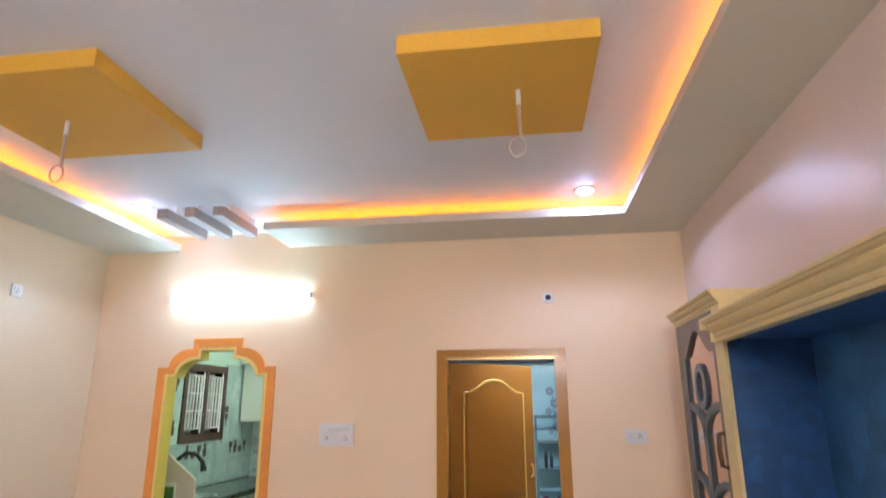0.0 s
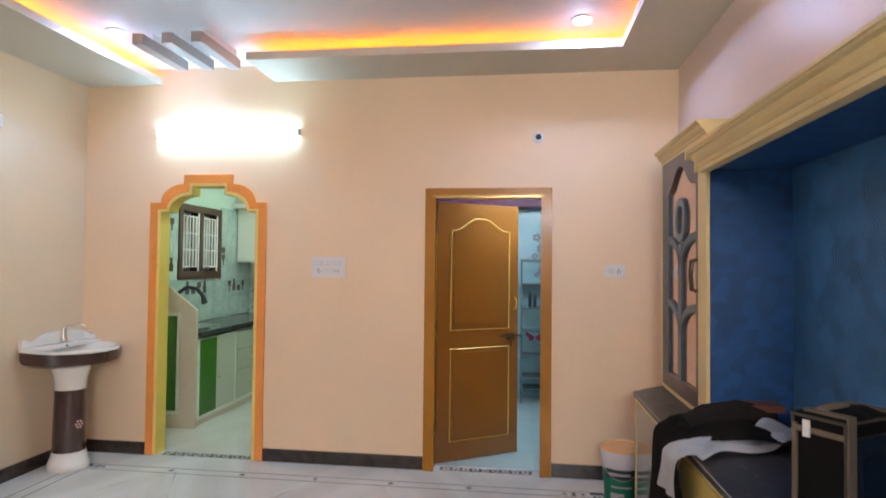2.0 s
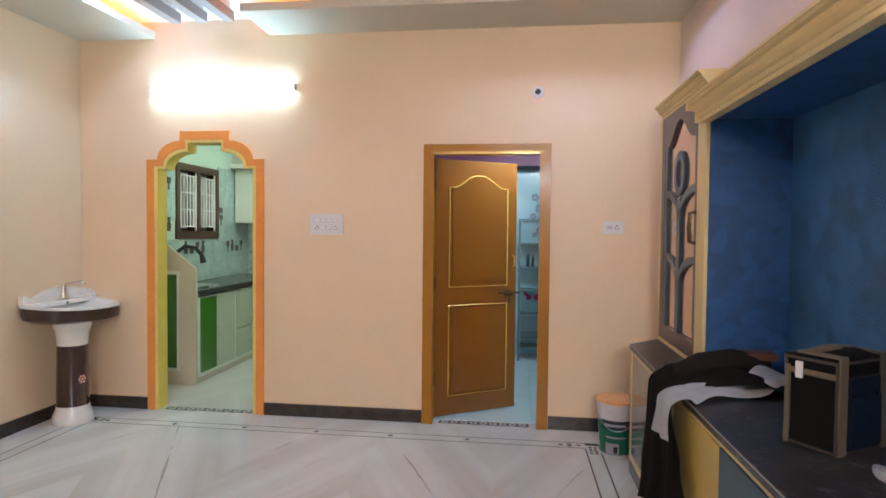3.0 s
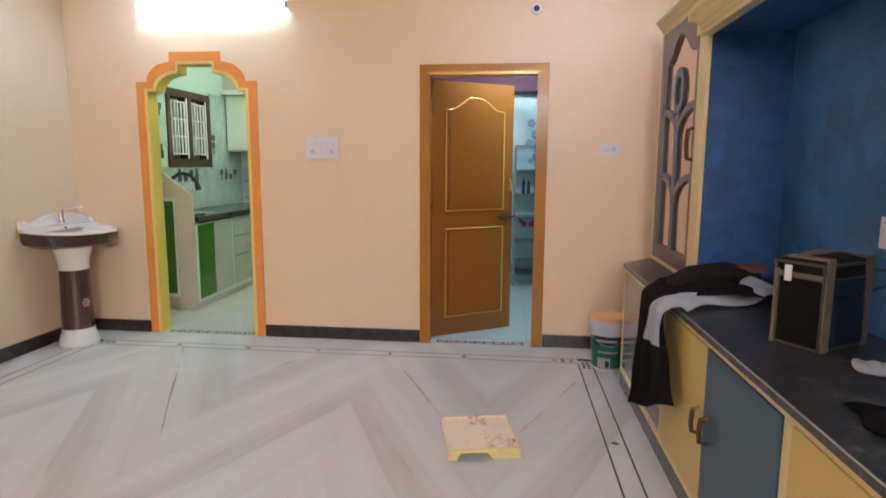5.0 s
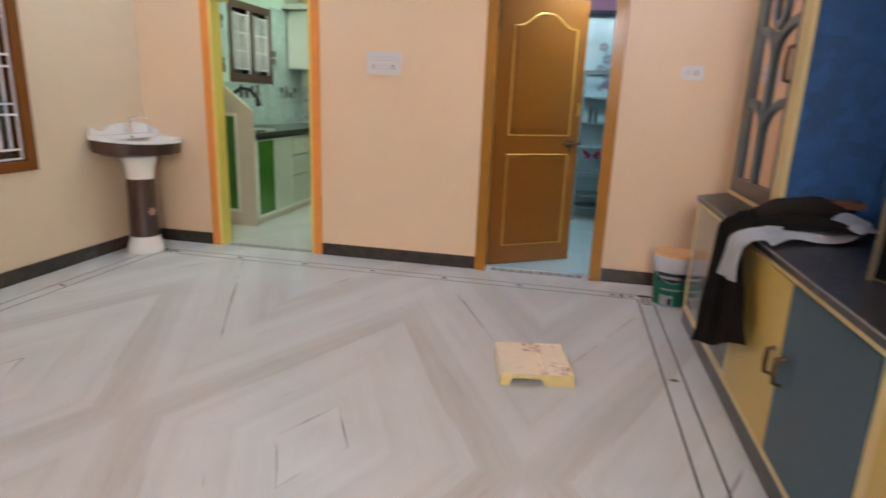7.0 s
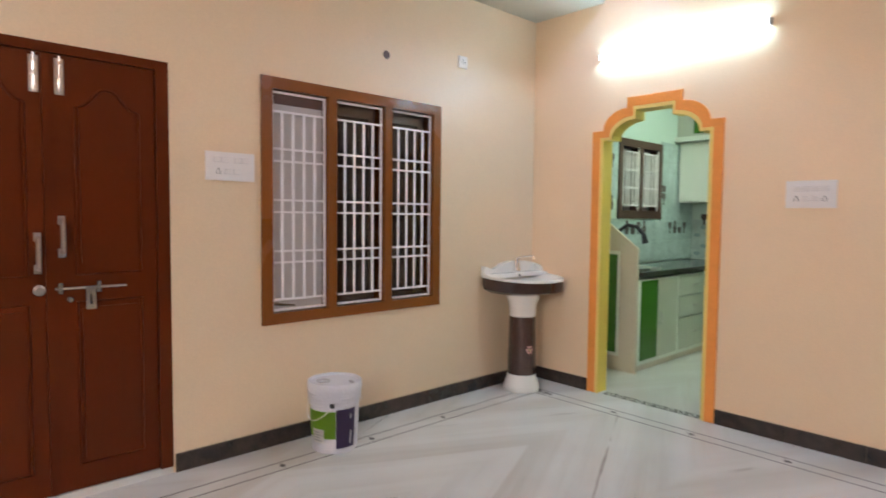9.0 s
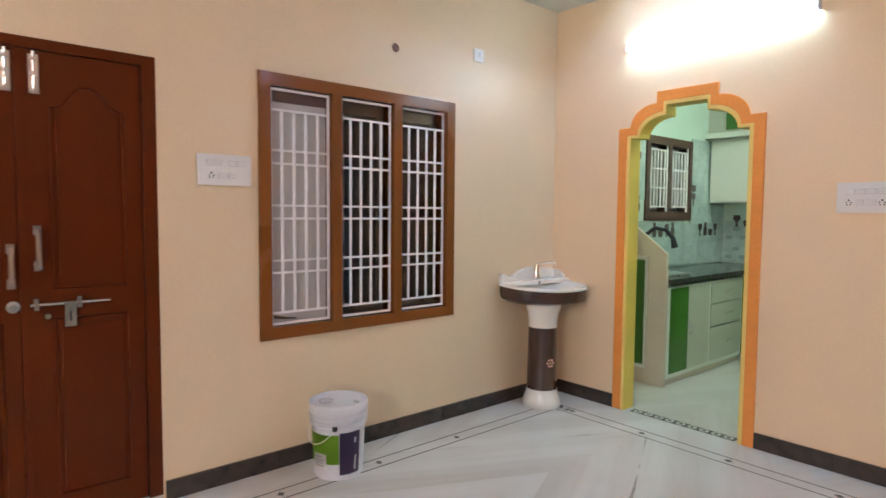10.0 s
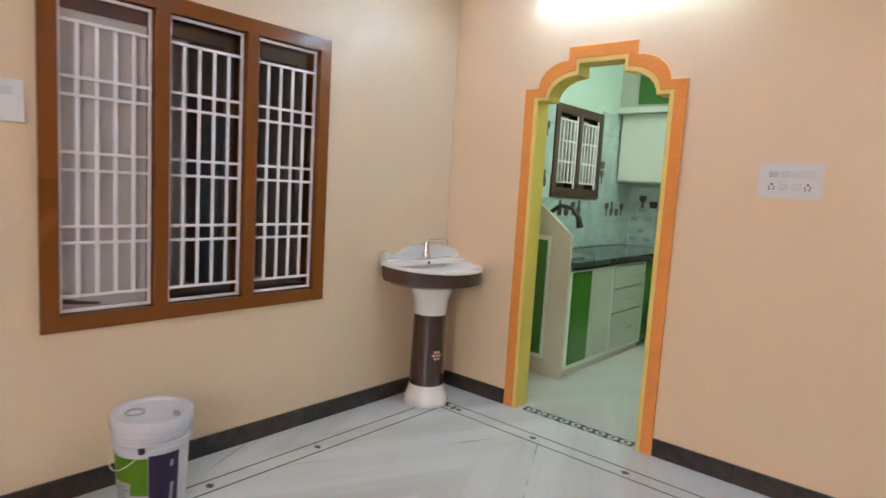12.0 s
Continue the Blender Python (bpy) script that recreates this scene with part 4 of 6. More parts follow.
solid("wall_hole", bm, DARK_WOOD, "small dark drilled hole in the plaster", "hole")
bm = bmesh.new()
tube(bm, [(1.425, YB, 1.650), (1.425, YB - 0.010, 1.650)], 0.010, 10)
solid("wall_screw", bm, WALL_PEACH, "painted-over screw plug in the wall", "plug")
for y, z in ((2.72, 2.43),):
    bm = bmesh.new()
    tube(bm, [(XL, y, z), (XL + 0.003, y, z)], 0.02, 14)
    solid("wall_plug", bm, WALL_WEST_TONE, "painted-over round conduit cover", "cover")

# ---- wash basin in the corner ----
basin = thing("wash_basin", "white and dark brown corner wash basin on a pedestal", "wash basin", (XL, YB, 0))
# outline in own coordinates: corner of the walls at the origin, x to the room, y negative to the room


def basin_outline(n=28):
    pts = [(0.004, -0.004), (0.0045, -0.30), (0.006, -0.62), (0.045, -0.65)]
    for k in range(n + 1):
        a = k / n
        p0, p1, p2, p3 = Vector((0.045, -0.65)), Vector((0.30, -0.66)), Vector((0.465, -0.38)), Vector((0.398, -0.09))
        q = (1 - a) ** 3 * p0 + 3 * a * (1 - a) ** 2 * p1 + 3 * a * a * (1 - a) * p2 + a ** 3 * p3
        if 0 < k:
            pts.append((q.x, q.y))
    pts += [(0.355, -0.035), (0.29, -0.008), (0.15, -0.0045)]
    return pts


def loft(bm, outline, centre, rings, bottom=True, top=True):
    loops = []
    for s, z in rings:
        loops.append([bm.verts.new((centre[0] + (x - centre[0]) * s, centre[1] + (y - centre[1]) * s, z)) for x, y in outline])
    for a, b in zip(loops, loops[1:]):
        for k in range(len(outline)):
            bm.faces.new((a[k], a[(k + 1) % len(outline)], b[(k + 1) % len(outline)], b[k]))
    if bottom:
        bm.faces.new(loops[0][::-1])
    if top:
        bm.faces.new(loops[-1])


def dip(bm):
    """Lower the rim towards the room."""
    for v in bm.verts:
        v.co.z -= 0.10 * max(0, v.co.x - 0.06) * min(1, max(0, (v.co.z - 0.72) / 0.06))


bo = basin_outline()
BC = (0.215, -0.335)
bm = bmesh.new()
loft(bm, bo, BC, [(0.28, 0.712), (0.50, 0.722), (0.80, 0.742), (0.95, 0.770), (0.980, 0.80), (0.985, 0.858)], True, False)
dip(bm)
own("brown_skirt", bm, BROWN_GLAZE, basin, "dark brown glazed skirt", smooth=True)
bm = bmesh.new()
loft(bm, bo, BC, [(0.975, 0.856), (1.0, 0.860), (1.0, 0.874), (0.985, 0.880), (0.93, 0.878), (0.87, 0.870), (0.78, 0.855), (0.64, 0.836), (0.45, 0.822), (0.25, 0.815), (0.08, 0.813)], False, True)
dip(bm)
own("bowl", bm, PORCELAIN, basin, "white porcelain bowl", smooth=True)
bm = bmesh.new()
prism(bm, [(0.004, -0.006), (0.004, -0.612), (0.05, -0.612), (0.075, -0.56), (0.105, -0.46), (0.118, -0.34), (0.112, -0.20), (0.125, -0.10), (0.16, -0.03), (0.165, -0.006)], "z", 0.852, 0.886)
own("tap_deck", bm, PORCELAIN, basin, "white porcelain tap deck", bevel=0.014, smooth=True)
bm = bmesh.new()
back = [(-0.622, 0.942), (-0.595, 0.942), (-0.565, 0.925), (-0.52, 0.918), (-0.47, 0.930), (-0.42, 0.955), (-0.34, 0.972), (-0.25, 0.976), (-0.15, 0.970), (-0.06, 0.955), (-0.006, 0.942)]
prism(bm, [(-0.622, 0.872)] + back + [(-0.006, 0.872)], "x", 0.004, 0.040)
own("raised_back", bm, PORCELAIN, basin, "scalloped white porcelain back", bevel=0.012, smooth=True)
bm = bmesh.new()
prism(bm, [(0.038, 0.86), (0.038, 0.946), (0.08, 0.936), (0.115, 0.920), (0.14, 0.86)], "y", -0.036, -0.006)
own("raised_back", bm, PORCELAIN, basin, bevel=0.010, smooth=True)
PC = (0.208, -0.362)
bm = bmesh.new()
lathe(bm, [(0.060, 0.555), (0.103, 0.558), (0.104, 0.60), (0.110, 0.65), (0.124, 0.69), (0.130, 0.703), (0.128, 0.728), (0.06, 0.735)], 36, *PC)
own("pedestal_top", bm, PORCELAIN, basin, "white porcelain collar", smooth=True)
bm = bmesh.new()
lathe(bm, [(0.05, 0.118), (0.110, 0.120), (0.109, 0.25), (0.105, 0.45), (0.103, 0.562), (0.05, 0.564)], 36, *PC)
own("pedestal_shaft", bm, BROWN_GLAZE, basin, "dark brown glazed shaft", smooth=True)
bm = bmesh.new()
lathe(bm, [(0.06, 0.0), (0.138, 0.0), (0.143, 0.02), (0.136, 0.05), (0.124, 0.08), (0.115, 0.105), (0.112, 0.13), (0.05, 0.132)], 36, *PC)
own("pedestal_foot", bm, PORCELAIN, basin, "white porcelain foot", smooth=True)
for k in range(7):
    a = -0.30 + (0.022 * math.cos(k * 1.0472) / 0.1075 if k else 0.0)
    c = Vector((PC[0] + 0.1075 * math.cos(a), PC[1] + 0.1075 * math.sin(a), 0.33 + (0.024 * math.sin(k * 1.0472) if k else 0.0)))
    bm = bmesh.new()
    tube(bm, [c, c + 0.003 * Vector((math.cos(a), math.sin(a), 0))], 0.0085 if k else 0.007, 8)
    own("flower_print", bm, PINK_PRINT if k else TRAY_YELLOW, basin, "faded pink flower print")
bm = bmesh.new()
tube(bm, [(0.080, -0.290, 0.896), (0.080, -0.290, 0.925), (0.080, -0.290, 0.985), (0.086, -0.29, 1.005)], [0.030, 0.022, 0.018, 0.012], 14)
tap = own("tap", bm, CHROME, basin, "chrome pillar tap", smooth=True)
bm = bmesh.new()
tube(bm, [(0.082, -0.290, 0.998), (0.105, -0.280, 1.008), (0.190, -0.235, 1.022), (0.202, -0.229, 1.018), (0.205, -0.228, 0.995)], 0.0085, 10)
own("tap_spout", bm, CHROME, basin, smooth=True)
bm = bmesh.new()
lathe(bm, [(0.022, 0.780), (0.022, 0.7990), (0.012, 0.8000)], 18, *BC)
own("drain", bm, STEEL, basin, "steel drain")
bm = bmesh.new()
tube(bm, [(0.110, -0.300, 0.866), (0.1215, -0.302, 0.865)], 0.009, 12)
own("overflow_hole", bm, WIRE, basin)

# the fitted height of the bowl over the floor
for ob in basin.children:
    for v in ob.data.vertices:
        if v.co.z > 0.45:
            v.co.z += 0.021

# ---- buckets ----
bucket = thing("paint_bucket", "white lidded paint bucket with lime and purple label", "bucket", (-2.474, 2.648, 0))
bucket.scale = (1.05, 1.05, 1.05)
bm = bmesh.new()
lathe(bm, [(0.118, 0.0), (0.122, 0.004), (0.136, 0.30), (0.140, 0.302), (0.144, 0.345), (0.139, 0.35)], 40)
body = own("body", bm, BUCKET_WHITE, bucket, smooth=True)


def wrap(bm, r0, r1, z0, z1, a0, a1, n=16):
    """A label bent round a tapered bucket."""
    def f(u, v):
        a, r = a0 + (a1 - a0) * u, r0 + (r1 - r0) * v
        return (r * math.cos(a), r * math.sin(a), z0 + (z1 - z0) * v)
    sheet(bm, f, n, 2)
    thicken(bm, 0.0008)


def rad_at(z, r0=0.1225, r1=0.1365, h=0.30):
    return r0 + (r1 - r0) * z / h + 0.001


for name, mat, z0, z1, a0, a1 in (("green_label", LABEL_GREEN, 0.085, 0.235, -2.3, -0.52), ("purple_label", LABEL_PURPLE, 0.03, 0.245, -0.50, 0.36), ("white_label", WHITE_PLASTIC, 0.060, 0.135, -1.65, -1.02)):
    bm = bmesh.new()
    d = 0.0012 if name == "white_label" else 0
    wrap(bm, rad_at(z0) + d, rad_at(z1) + d, z0, z1, a0, a1)
    own(name, bm, mat, bucket, smooth=True)
for k in range(2):
    bm = bmesh.new()
    wrap(bm, rad_at(0.05) + 0.0014, rad_at(0.22) + 0.0014, 0.05 + 0.09 * k, 0.125 + 0.09 * k, 0.08, 0.17, 3)
    own("label_text_bar", bm, BUCKET_WHITE, bucket, "unreadable pale lettering")
for k in range(4):
    bm = bmesh.new()
    wrap(bm, rad_at(0.07 + 0.015 * k) + 0.0022, rad_at(0.076 + 0.015 * k) + 0.0022, 0.07 + 0.015 * k, 0.076 + 0.015 * k, -1.58, -1.12 - 0.08 * (k % 2), 6)
    own("label_text_bar", bm, GREY_MARK, bucket, "unreadable grey lettering")
for z in (0.268, 0.286, 0.304, 0.318):
    bm = bmesh.new()
    tube(bm, [(0.144 * math.cos(a * 0.157), 0.144 * math.sin(a * 0.157), z) for a in range(40)], 0.0028, 6, closed=True)
    own("rib", bm, BUCKET_WHITE, bucket, smooth=True)
bm = bmesh.new()
lathe(bm, [(0.146, 0.33), (0.149, 0.335), (0.149, 0.372), (0.145, 0.378), (0.136, 0.377), (0.133, 0.366), (0.05, 0.367), (0.01, 0.367)], 40)
lid = own("lid", bm, BUCKET_WHITE, bucket, "dusty white lid", smooth=True)
bm = bmesh.new()
tube(bm, [(-0.03 + 0.034 * math.cos(a * 0.3927), -0.055 + 0.034 * math.sin(a * 0.3927), 0.371) for a in range(16)], 0.004, 6, closed=True)
own("lid_spout_ring", bm, GREY_MARK, bucket, smooth=True)
bm = bmesh.new()
tube(bm, [(0.075 + 0.02 * math.cos(a * 0.5236), 0.06 + 0.008 * math.sin(a * 0.5236), 0.369) for a in range(12)], 0.004, 6, closed=True)
own("lid_tab", bm, GREY_MARK, bucket, smooth=True)
bm = bmesh.new()
tube(bm, [((0.142 + 0.012 * math.sin(k / 14 * 3.14)) * math.cos(-2.35 + 1.75 * k / 14), (0.142 + 0.012 * math.sin(k / 14 * 3.14)) * math.sin(-2.35 + 1.75 * k / 14), 0.27 - 0.085 * math.sin(k / 14 * 3.14)) for k in range(15)], 0.0022, 6)
own("wire_handle", bm, WHITE_PLASTIC, bucket, "thin white wire handle", smooth=True)
own("handle_lug", boxed(0.105, 0.125, -0.098, -0.080, 0.262, 0.282), WIRE, bucket, "black handle lug", bevel=0.002)

pail = thing("open_paint_bucket", "open white paint bucket with green label and orange rim", "bucket", (1.455, 4.325, 0))
bm = bmesh.new()
lathe(bm, [(0.096, 0.0), (0.100, 0.004), (0.122, 0.30), (0.126, 0.303), (0.129, 0.36), (0.131, 0.366), (0.126, 0.366), (0.121, 0.30), (0.095, 0.02), (0.02, 0.018)], 40)
own("body", bm, BUCKET_WHITE, pail, smooth=True)
bm = bmesh.new()
lathe(bm, [(0.126, 0.345), (0.1305, 0.352), (0.1325, 0.3665), (0.1285, 0.3685), (0.1225, 0.365), (0.118, 0.27), (0.117, 0.27), (0.1265, 0.364)], 40)
own("paint_rim", bm, BUCKET_ORANGE, pail, "orange paint residue", smooth=True)


def prad(z):
    return 0.1005 + 0.0222 * z / 0.30 + 0.001


for name, mat, z0, z1, a0, a1, d in (("green_label", LABEL_TEAL, 0.02, 0.235, -3.0, 0.2, 0), ("dark_label", LABEL_DARK, 0.185, 0.245, -2.6, -0.9, 0.001),
                                     ("white_label", BUCKET_WHITE, 0.025, 0.095, -2.35, -1.55, 0.001), ("dark_bar", LABEL_DARK, 0.03, 0.075, -1.85, -1.62, 0.002),
                                     ("text_bar", BUCKET_WHITE, 0.128, 0.14, -2.3, -1.1, 0.001), ("text_bar", BUCKET_WHITE, 0.205, 0.222, -2.4, -1.2, 0.002), ("white_bar", BUCKET_WHITE, 0.272, 0.29, -2.2, -1.7, 0.002)):
    bm = bmesh.new()
    wrap(bm, prad(z0) + d, prad(z1) + d, z0, z1, a0, a1)
    own(name, bm, mat, pail, smooth=True)
bm = bmesh.new()
tube(bm, [(0.128 * math.cos(-3.0 + 2.6 * k / 16), 0.128 * math.sin(-3.0 + 2.6 * k / 16) - 0.012, 0.285 - 0.10 * math.sin(k / 16 * 3.14)) for k in range(17)], 0.0022, 6)
own("wire_handle", bm, STEEL, pail, "thin wire handle", smooth=True)

# ---- roller tray lying upside down on the floor ----
tray = thing("paint_tray", "upturned yellow paint roller tray crusted with peach paint", "paint tray", (0.638, 3.098, 0))
tray.rotation_euler = (0, 0, radians(12))
bm = bmesh.new()


box(bm, -0.165, 0.165, -0.164, 0.161, 0.044, 0.051)
bmesh.ops.subdivide_edges(bm, edges=bm.edges, cuts=8, use_grid_fill=True)
for v in bm.verts:
    f = (v.co.y + 0.165) / 0.33
    v.co.z += 0.012 * f + (0.003 * noise.noise(v.co * 30) if v.co.z > 0.048 else 0)
own("bottom", bm, TRAY_PEACH, tray, "peach paint crust", smooth=True)
bm = bmesh.new()
prism(bm, [(-0.168, 0.052), (0.168, 0.052), (0.176, 0.0), (0.04, 0.0), (0.015, 0.032), (-0.115, 0.036), (-0.13, 0.0), (-0.176, 0.0)], "y", -0.172, -0.164)
own("front_lip", bm, TRAY_YELLOW, tray, "yellow front lip", bevel=0.002)
for x0 in (-0.172, 0.166):
    bm = bmesh.new()
    prism(bm, [(-0.164, 0.0), (0.168, 0.0), (0.168, 0.064), (-0.164, 0.052)], "x", x0, x0 + 0.006)
    own("side_lip", bm, TRAY_PEACH if x0 < 0 else TRAY_YELLOW, tray, bevel=0.002)
own("back_lip", boxed(-0.166, 0.166, 0.162, 0.170, 0.0, 0.063), TRAY_PEACH, tray, bevel=0.002)
own("rim", boxed(-0.168, -0.156, -0.160, 0.160, 0.050, 0.066), TRAY_PEACH, tray, bevel=0.003)
own("rim", boxed(-0.154, 0.166, 0.150, 0.161, 0.058, 0.070), TRAY_PEACH, tray, bevel=0.003)
own("paint_rib", boxed(0.03, 0.036, -0.15, 0.15, 0.052, 0.064), TRAY_PEACH, tray, bevel=0.002)

# ---- showcase along the east wall ----
CX, CZ, CY1, CY0 = 1.487, 0.781, 4.03, 0.4      # counter: front, top, ends
worktop = thing("worktop", "polished black granite counter top", "worktop", (1.7, 2.2, 0.75))
bm = bmesh.new()
prism(bm, [(CX - 0.009, CY0), (CX - 0.009, CY1), (1.69, 4.235), (XR, 4.235), (XR, NY1), (NX - 0.001, NY1), (NX - 0.001, CY0)], "z", 0.7515, CZ)
part("slab", bm, COUNTER_STONE, worktop, bevel=0.004)
bm = bmesh.new()
tube(bm, [(CX - 0.0075, CY0 + 0.01, CZ - 0.004), (CX - 0.0075, CY1, CZ - 0.004)], 0.0035, 6)
part("polished_edge", bm, WORN_EDGE, worktop, "pale worn front edge", smooth=True)

KICK = 0.085
plinth = solid("plinth", boxed(CX, CX + 0.05, CY0, CY1, 0.0005, KICK), BLACK_GRANITE, "black granite plinth under the cabinets", "plinth", "structure")
carcass_ys = [(4.03, 3.03), (3.03, 1.84), (1.84, 0.62)]
for n, (ya, yb) in enumerate(carcass_ys):
    unit = thing("base_cabinet", "cream framed base cabinet under the granite counter", "cabinet", (CX, (ya + yb) / 2, KICK), group="base cabinets")
    part("carcass", boxed(CX + 0.022, XR, yb + 0.001, ya - 0.001, KICK, 0.7505), CREAM_TRIM, unit)
    part("bottom_rail", boxed(CX, CX + 0.0215, yb + 0.001, ya - 0.001, KICK, KICK + 0.035), CREAM_TRIM, unit, bevel=0.002)
    part("top_rail", boxed(CX, CX + 0.0215, yb + 0.001, ya - 0.001, 0.73, 0.7510), CREAM_TRIM, unit, bevel=0.002)
    z0, z1 = KICK + 0.037, 0.728
    for y0, y1 in ((ya - 0.03, ya - 0.001), (yb + 0.001, yb + 0.022)):
        part("stile", boxed(CX, CX + 0.0215, y0, y1, KICK + 0.035, 0.73), CREAM_TRIM, unit, bevel=0.002)
    if n == 0:
        part("fixed_panel", boxed(CX + 0.004, CX + 0.021, yb + 0.024, ya - 0.033, z0, z1), GREY_PANEL, unit, "grey glossy panel", bevel=0.002)
    else:
        mid = 2.447 if n == 1 else 1.22
        halves = ((yb + 0.024, mid - 0.0015, TEAL_DOOR, "slate blue door"), (mid + 0.0015, ya - 0.033, YELLOW_DOOR, "yellow door"))
        for k, (y0, y1, mat, lab) in enumerate(halves):
            if n == 2:
                mat, lab = YELLOW_DOOR, "yellow door"
            d = part("door", boxed(CX - 0.006, CX + 0.0205, y0, y1, z0, z1), mat, unit, lab, bevel=0.003)
            hy = y1 - 0.045 if k == 0 else y0 + 0.045
            bm = bmesh.new()
            tube(bm, [(CX - 0.004, hy, 0.385), (CX - 0.030, hy, 0.392), (CX - 0.034, hy, 0.43), (CX - 0.030, hy, 0.478), (CX - 0.004, hy, 0.485)], 0.0065, 8, flat=1.4)
            part("handle", bm, BRASS, d, "dark bronze handle", smooth=True)

# glazed tower cabinet
TX, TY0, TY1, TZ = 1.695, 3.46, 4.25, 2.17
tower = thing("glazed_cabinet", "tall wall cabinet with reflective glass and lattice door", "cabinet", (TX, 3.85, CZ))
part("body", boxed(TX + 0.03, XR, TY0, TY1, CZ, TZ), CREAM_TRIM, tower)
part("side_trim", boxed(TX - 0.004, TX + 0.0295, TY1 - 0.012, TY1 + 0.004, CZ, TZ), CREAM_TRIM, tower, bevel=0.002)
part("foot_trim", boxed(TX - 0.003, TX + 0.0295, TY0, TY1 - 0.012, CZ, CZ + 0.020), CREAM_TRIM, tower, bevel=0.002)
d0, d1, e0, e1 = TY0 + 0.002, TY1 - 0.014, CZ + 0.022, TZ - 0.002
tdoor = part("door_stile", boxed(TX, TX + 0.028, d0, d0 + 0.075, e0, e1), CABINET_FRAME, tower, bevel=0.003)
part("door_stile", boxed(TX, TX + 0.028, d1 - 0.075, d1, e0, e1), CABINET_FRAME, tower, bevel=0.003)
part("door_rail", boxed(TX, TX + 0.0275, d0 + 0.075, d1 - 0.075, e0, e0 + 0.085), CABINET_FRAME, tower, bevel=0.003)
# scalloped head rail
pts = [(d0 + 0.075, e1), (d0 + 0.075, e1 - 0.20)]
wdt = (d1 - 0.075) - (d0 + 0.075)
for k in range(25):
    u = k / 24
    s = abs(2 * u - 1)
    pts.append((d0 + 0.075 + wdt * u, e1 - 0.20 + 0.135 * (0.5 + 0.5 * math.cos(math.pi * min(1, s / 0.85)))))
pts.append((d1 - 0.075, e1))
bm = bmesh.new()
prism(bm, pts, "x", TX, TX + 0.0275)
part("head_rail", bm, CABINET_FRAME, tower, "scalloped head rail")
part("glass", boxed(TX + 0.018, TX + 0.022, d0 + 0.07, d1 - 0.07, e0 + 0.08, e1 - 0.05), PEACH_MIRROR, tower, "reflective glass with the peach wall's reflection in its colour")
gy = (d0 + d1) / 2 + 0.005


def lattice(pts, width, name="lattice_bar"):
    """A flat wooden bar that follows a line in the door's plane."""
    left, right = [], []
    for i, (y, z) in enumerate(pts):
        a, b = pts[max(0, i - 1)], pts[min(len(pts) - 1, i + 1)]
        d = Vector((b[0] - a[0], b[1] - a[1])).normalized()
        w = width[i] if isinstance(width, (list, tuple)) else width
        left.append((y - d.y * w / 2, z + d.x * w / 2))
        right.append((y + d.y * w / 2, z - d.x * w / 2))
    bm = bmesh.new()
    band(bm, left, right, "x", TX + 0.002, TX + 0.0175)
    part(name, bm, LATTICE, tower, "blue-grey wooden lattice", bevel=0.003)


def bow(y0, z0, y1, z1, n=8):
    """A quarter bow that leaves upright and ends level."""
    return [(y0 + (y1 - y0) * (1 - math.cos(k / n * 1.5708)), z0 + (z1 - z0) * math.sin(k / n * 1.5708)) for k in range(n + 1)]


lattice([(gy, e0 + 0.08), (gy, 1.66)], 0.070)
lattice([(d1 - 0.098, e0 + 0.08), (d1 - 0.098, e1 - 0.20)], 0.060)
for z in (1.22, 1.60):
    lattice(bow(gy + 0.02, z - 0.05, d1 - 0.07, z + 0.095), 0.040)
    lattice(bow(gy - 0.02, z - 0.05, d0 + 0.08, z + 0.095), 0.040)
ring = [(gy + 0.085 * math.cos(a * 0.2618), 1.795 + 0.105 * math.sin(a * 0.2618)) for a in range(25)]
lattice(ring, 0.045, "lattice_ring")
bm = bmesh.new()
tube(bm, [(TX, d0 + 0.04, 1.405), (TX - 0.03, d0 + 0.04, 1.412), (TX - 0.036, d0 + 0.04, 1.485), (TX - 0.03, d0 + 0.04, 1.558), (TX, d0 + 0.04, 1.565)], 0.0085, 8, flat=1.4)
part("handle", bm, BRASS, tower, "bronze handle", smooth=True)


def cornice(name, label, x_back, x_face, y0, y1, z0, z1, out, end):
    """A moulding of one curved profile run along y, with a square return at its far end."""
    ob = thing(name, label, "cornice", ((x_face + x_back) / 2, (y0 + y1) / 2, z0))
    prof = ((0.0, 0.0), (0.0, 0.17), (0.10, 0.20), (0.16, 0.30), (0.16, 0.36), (0.34, 0.42), (0.52, 0.54), (0.62, 0.66), (0.62, 0.72), (0.84, 0.78), (0.90, 0.86), (1.0, 0.88), (1.0, 1.0))
    bm = bmesh.new()
    prism(bm, [(x_back, z0)] + [(x_face - out * o, z0 + (z1 - z0) * h) for o, h in prof] + [(x_back, z1)], "y", y0, y1)
    return ob, bm


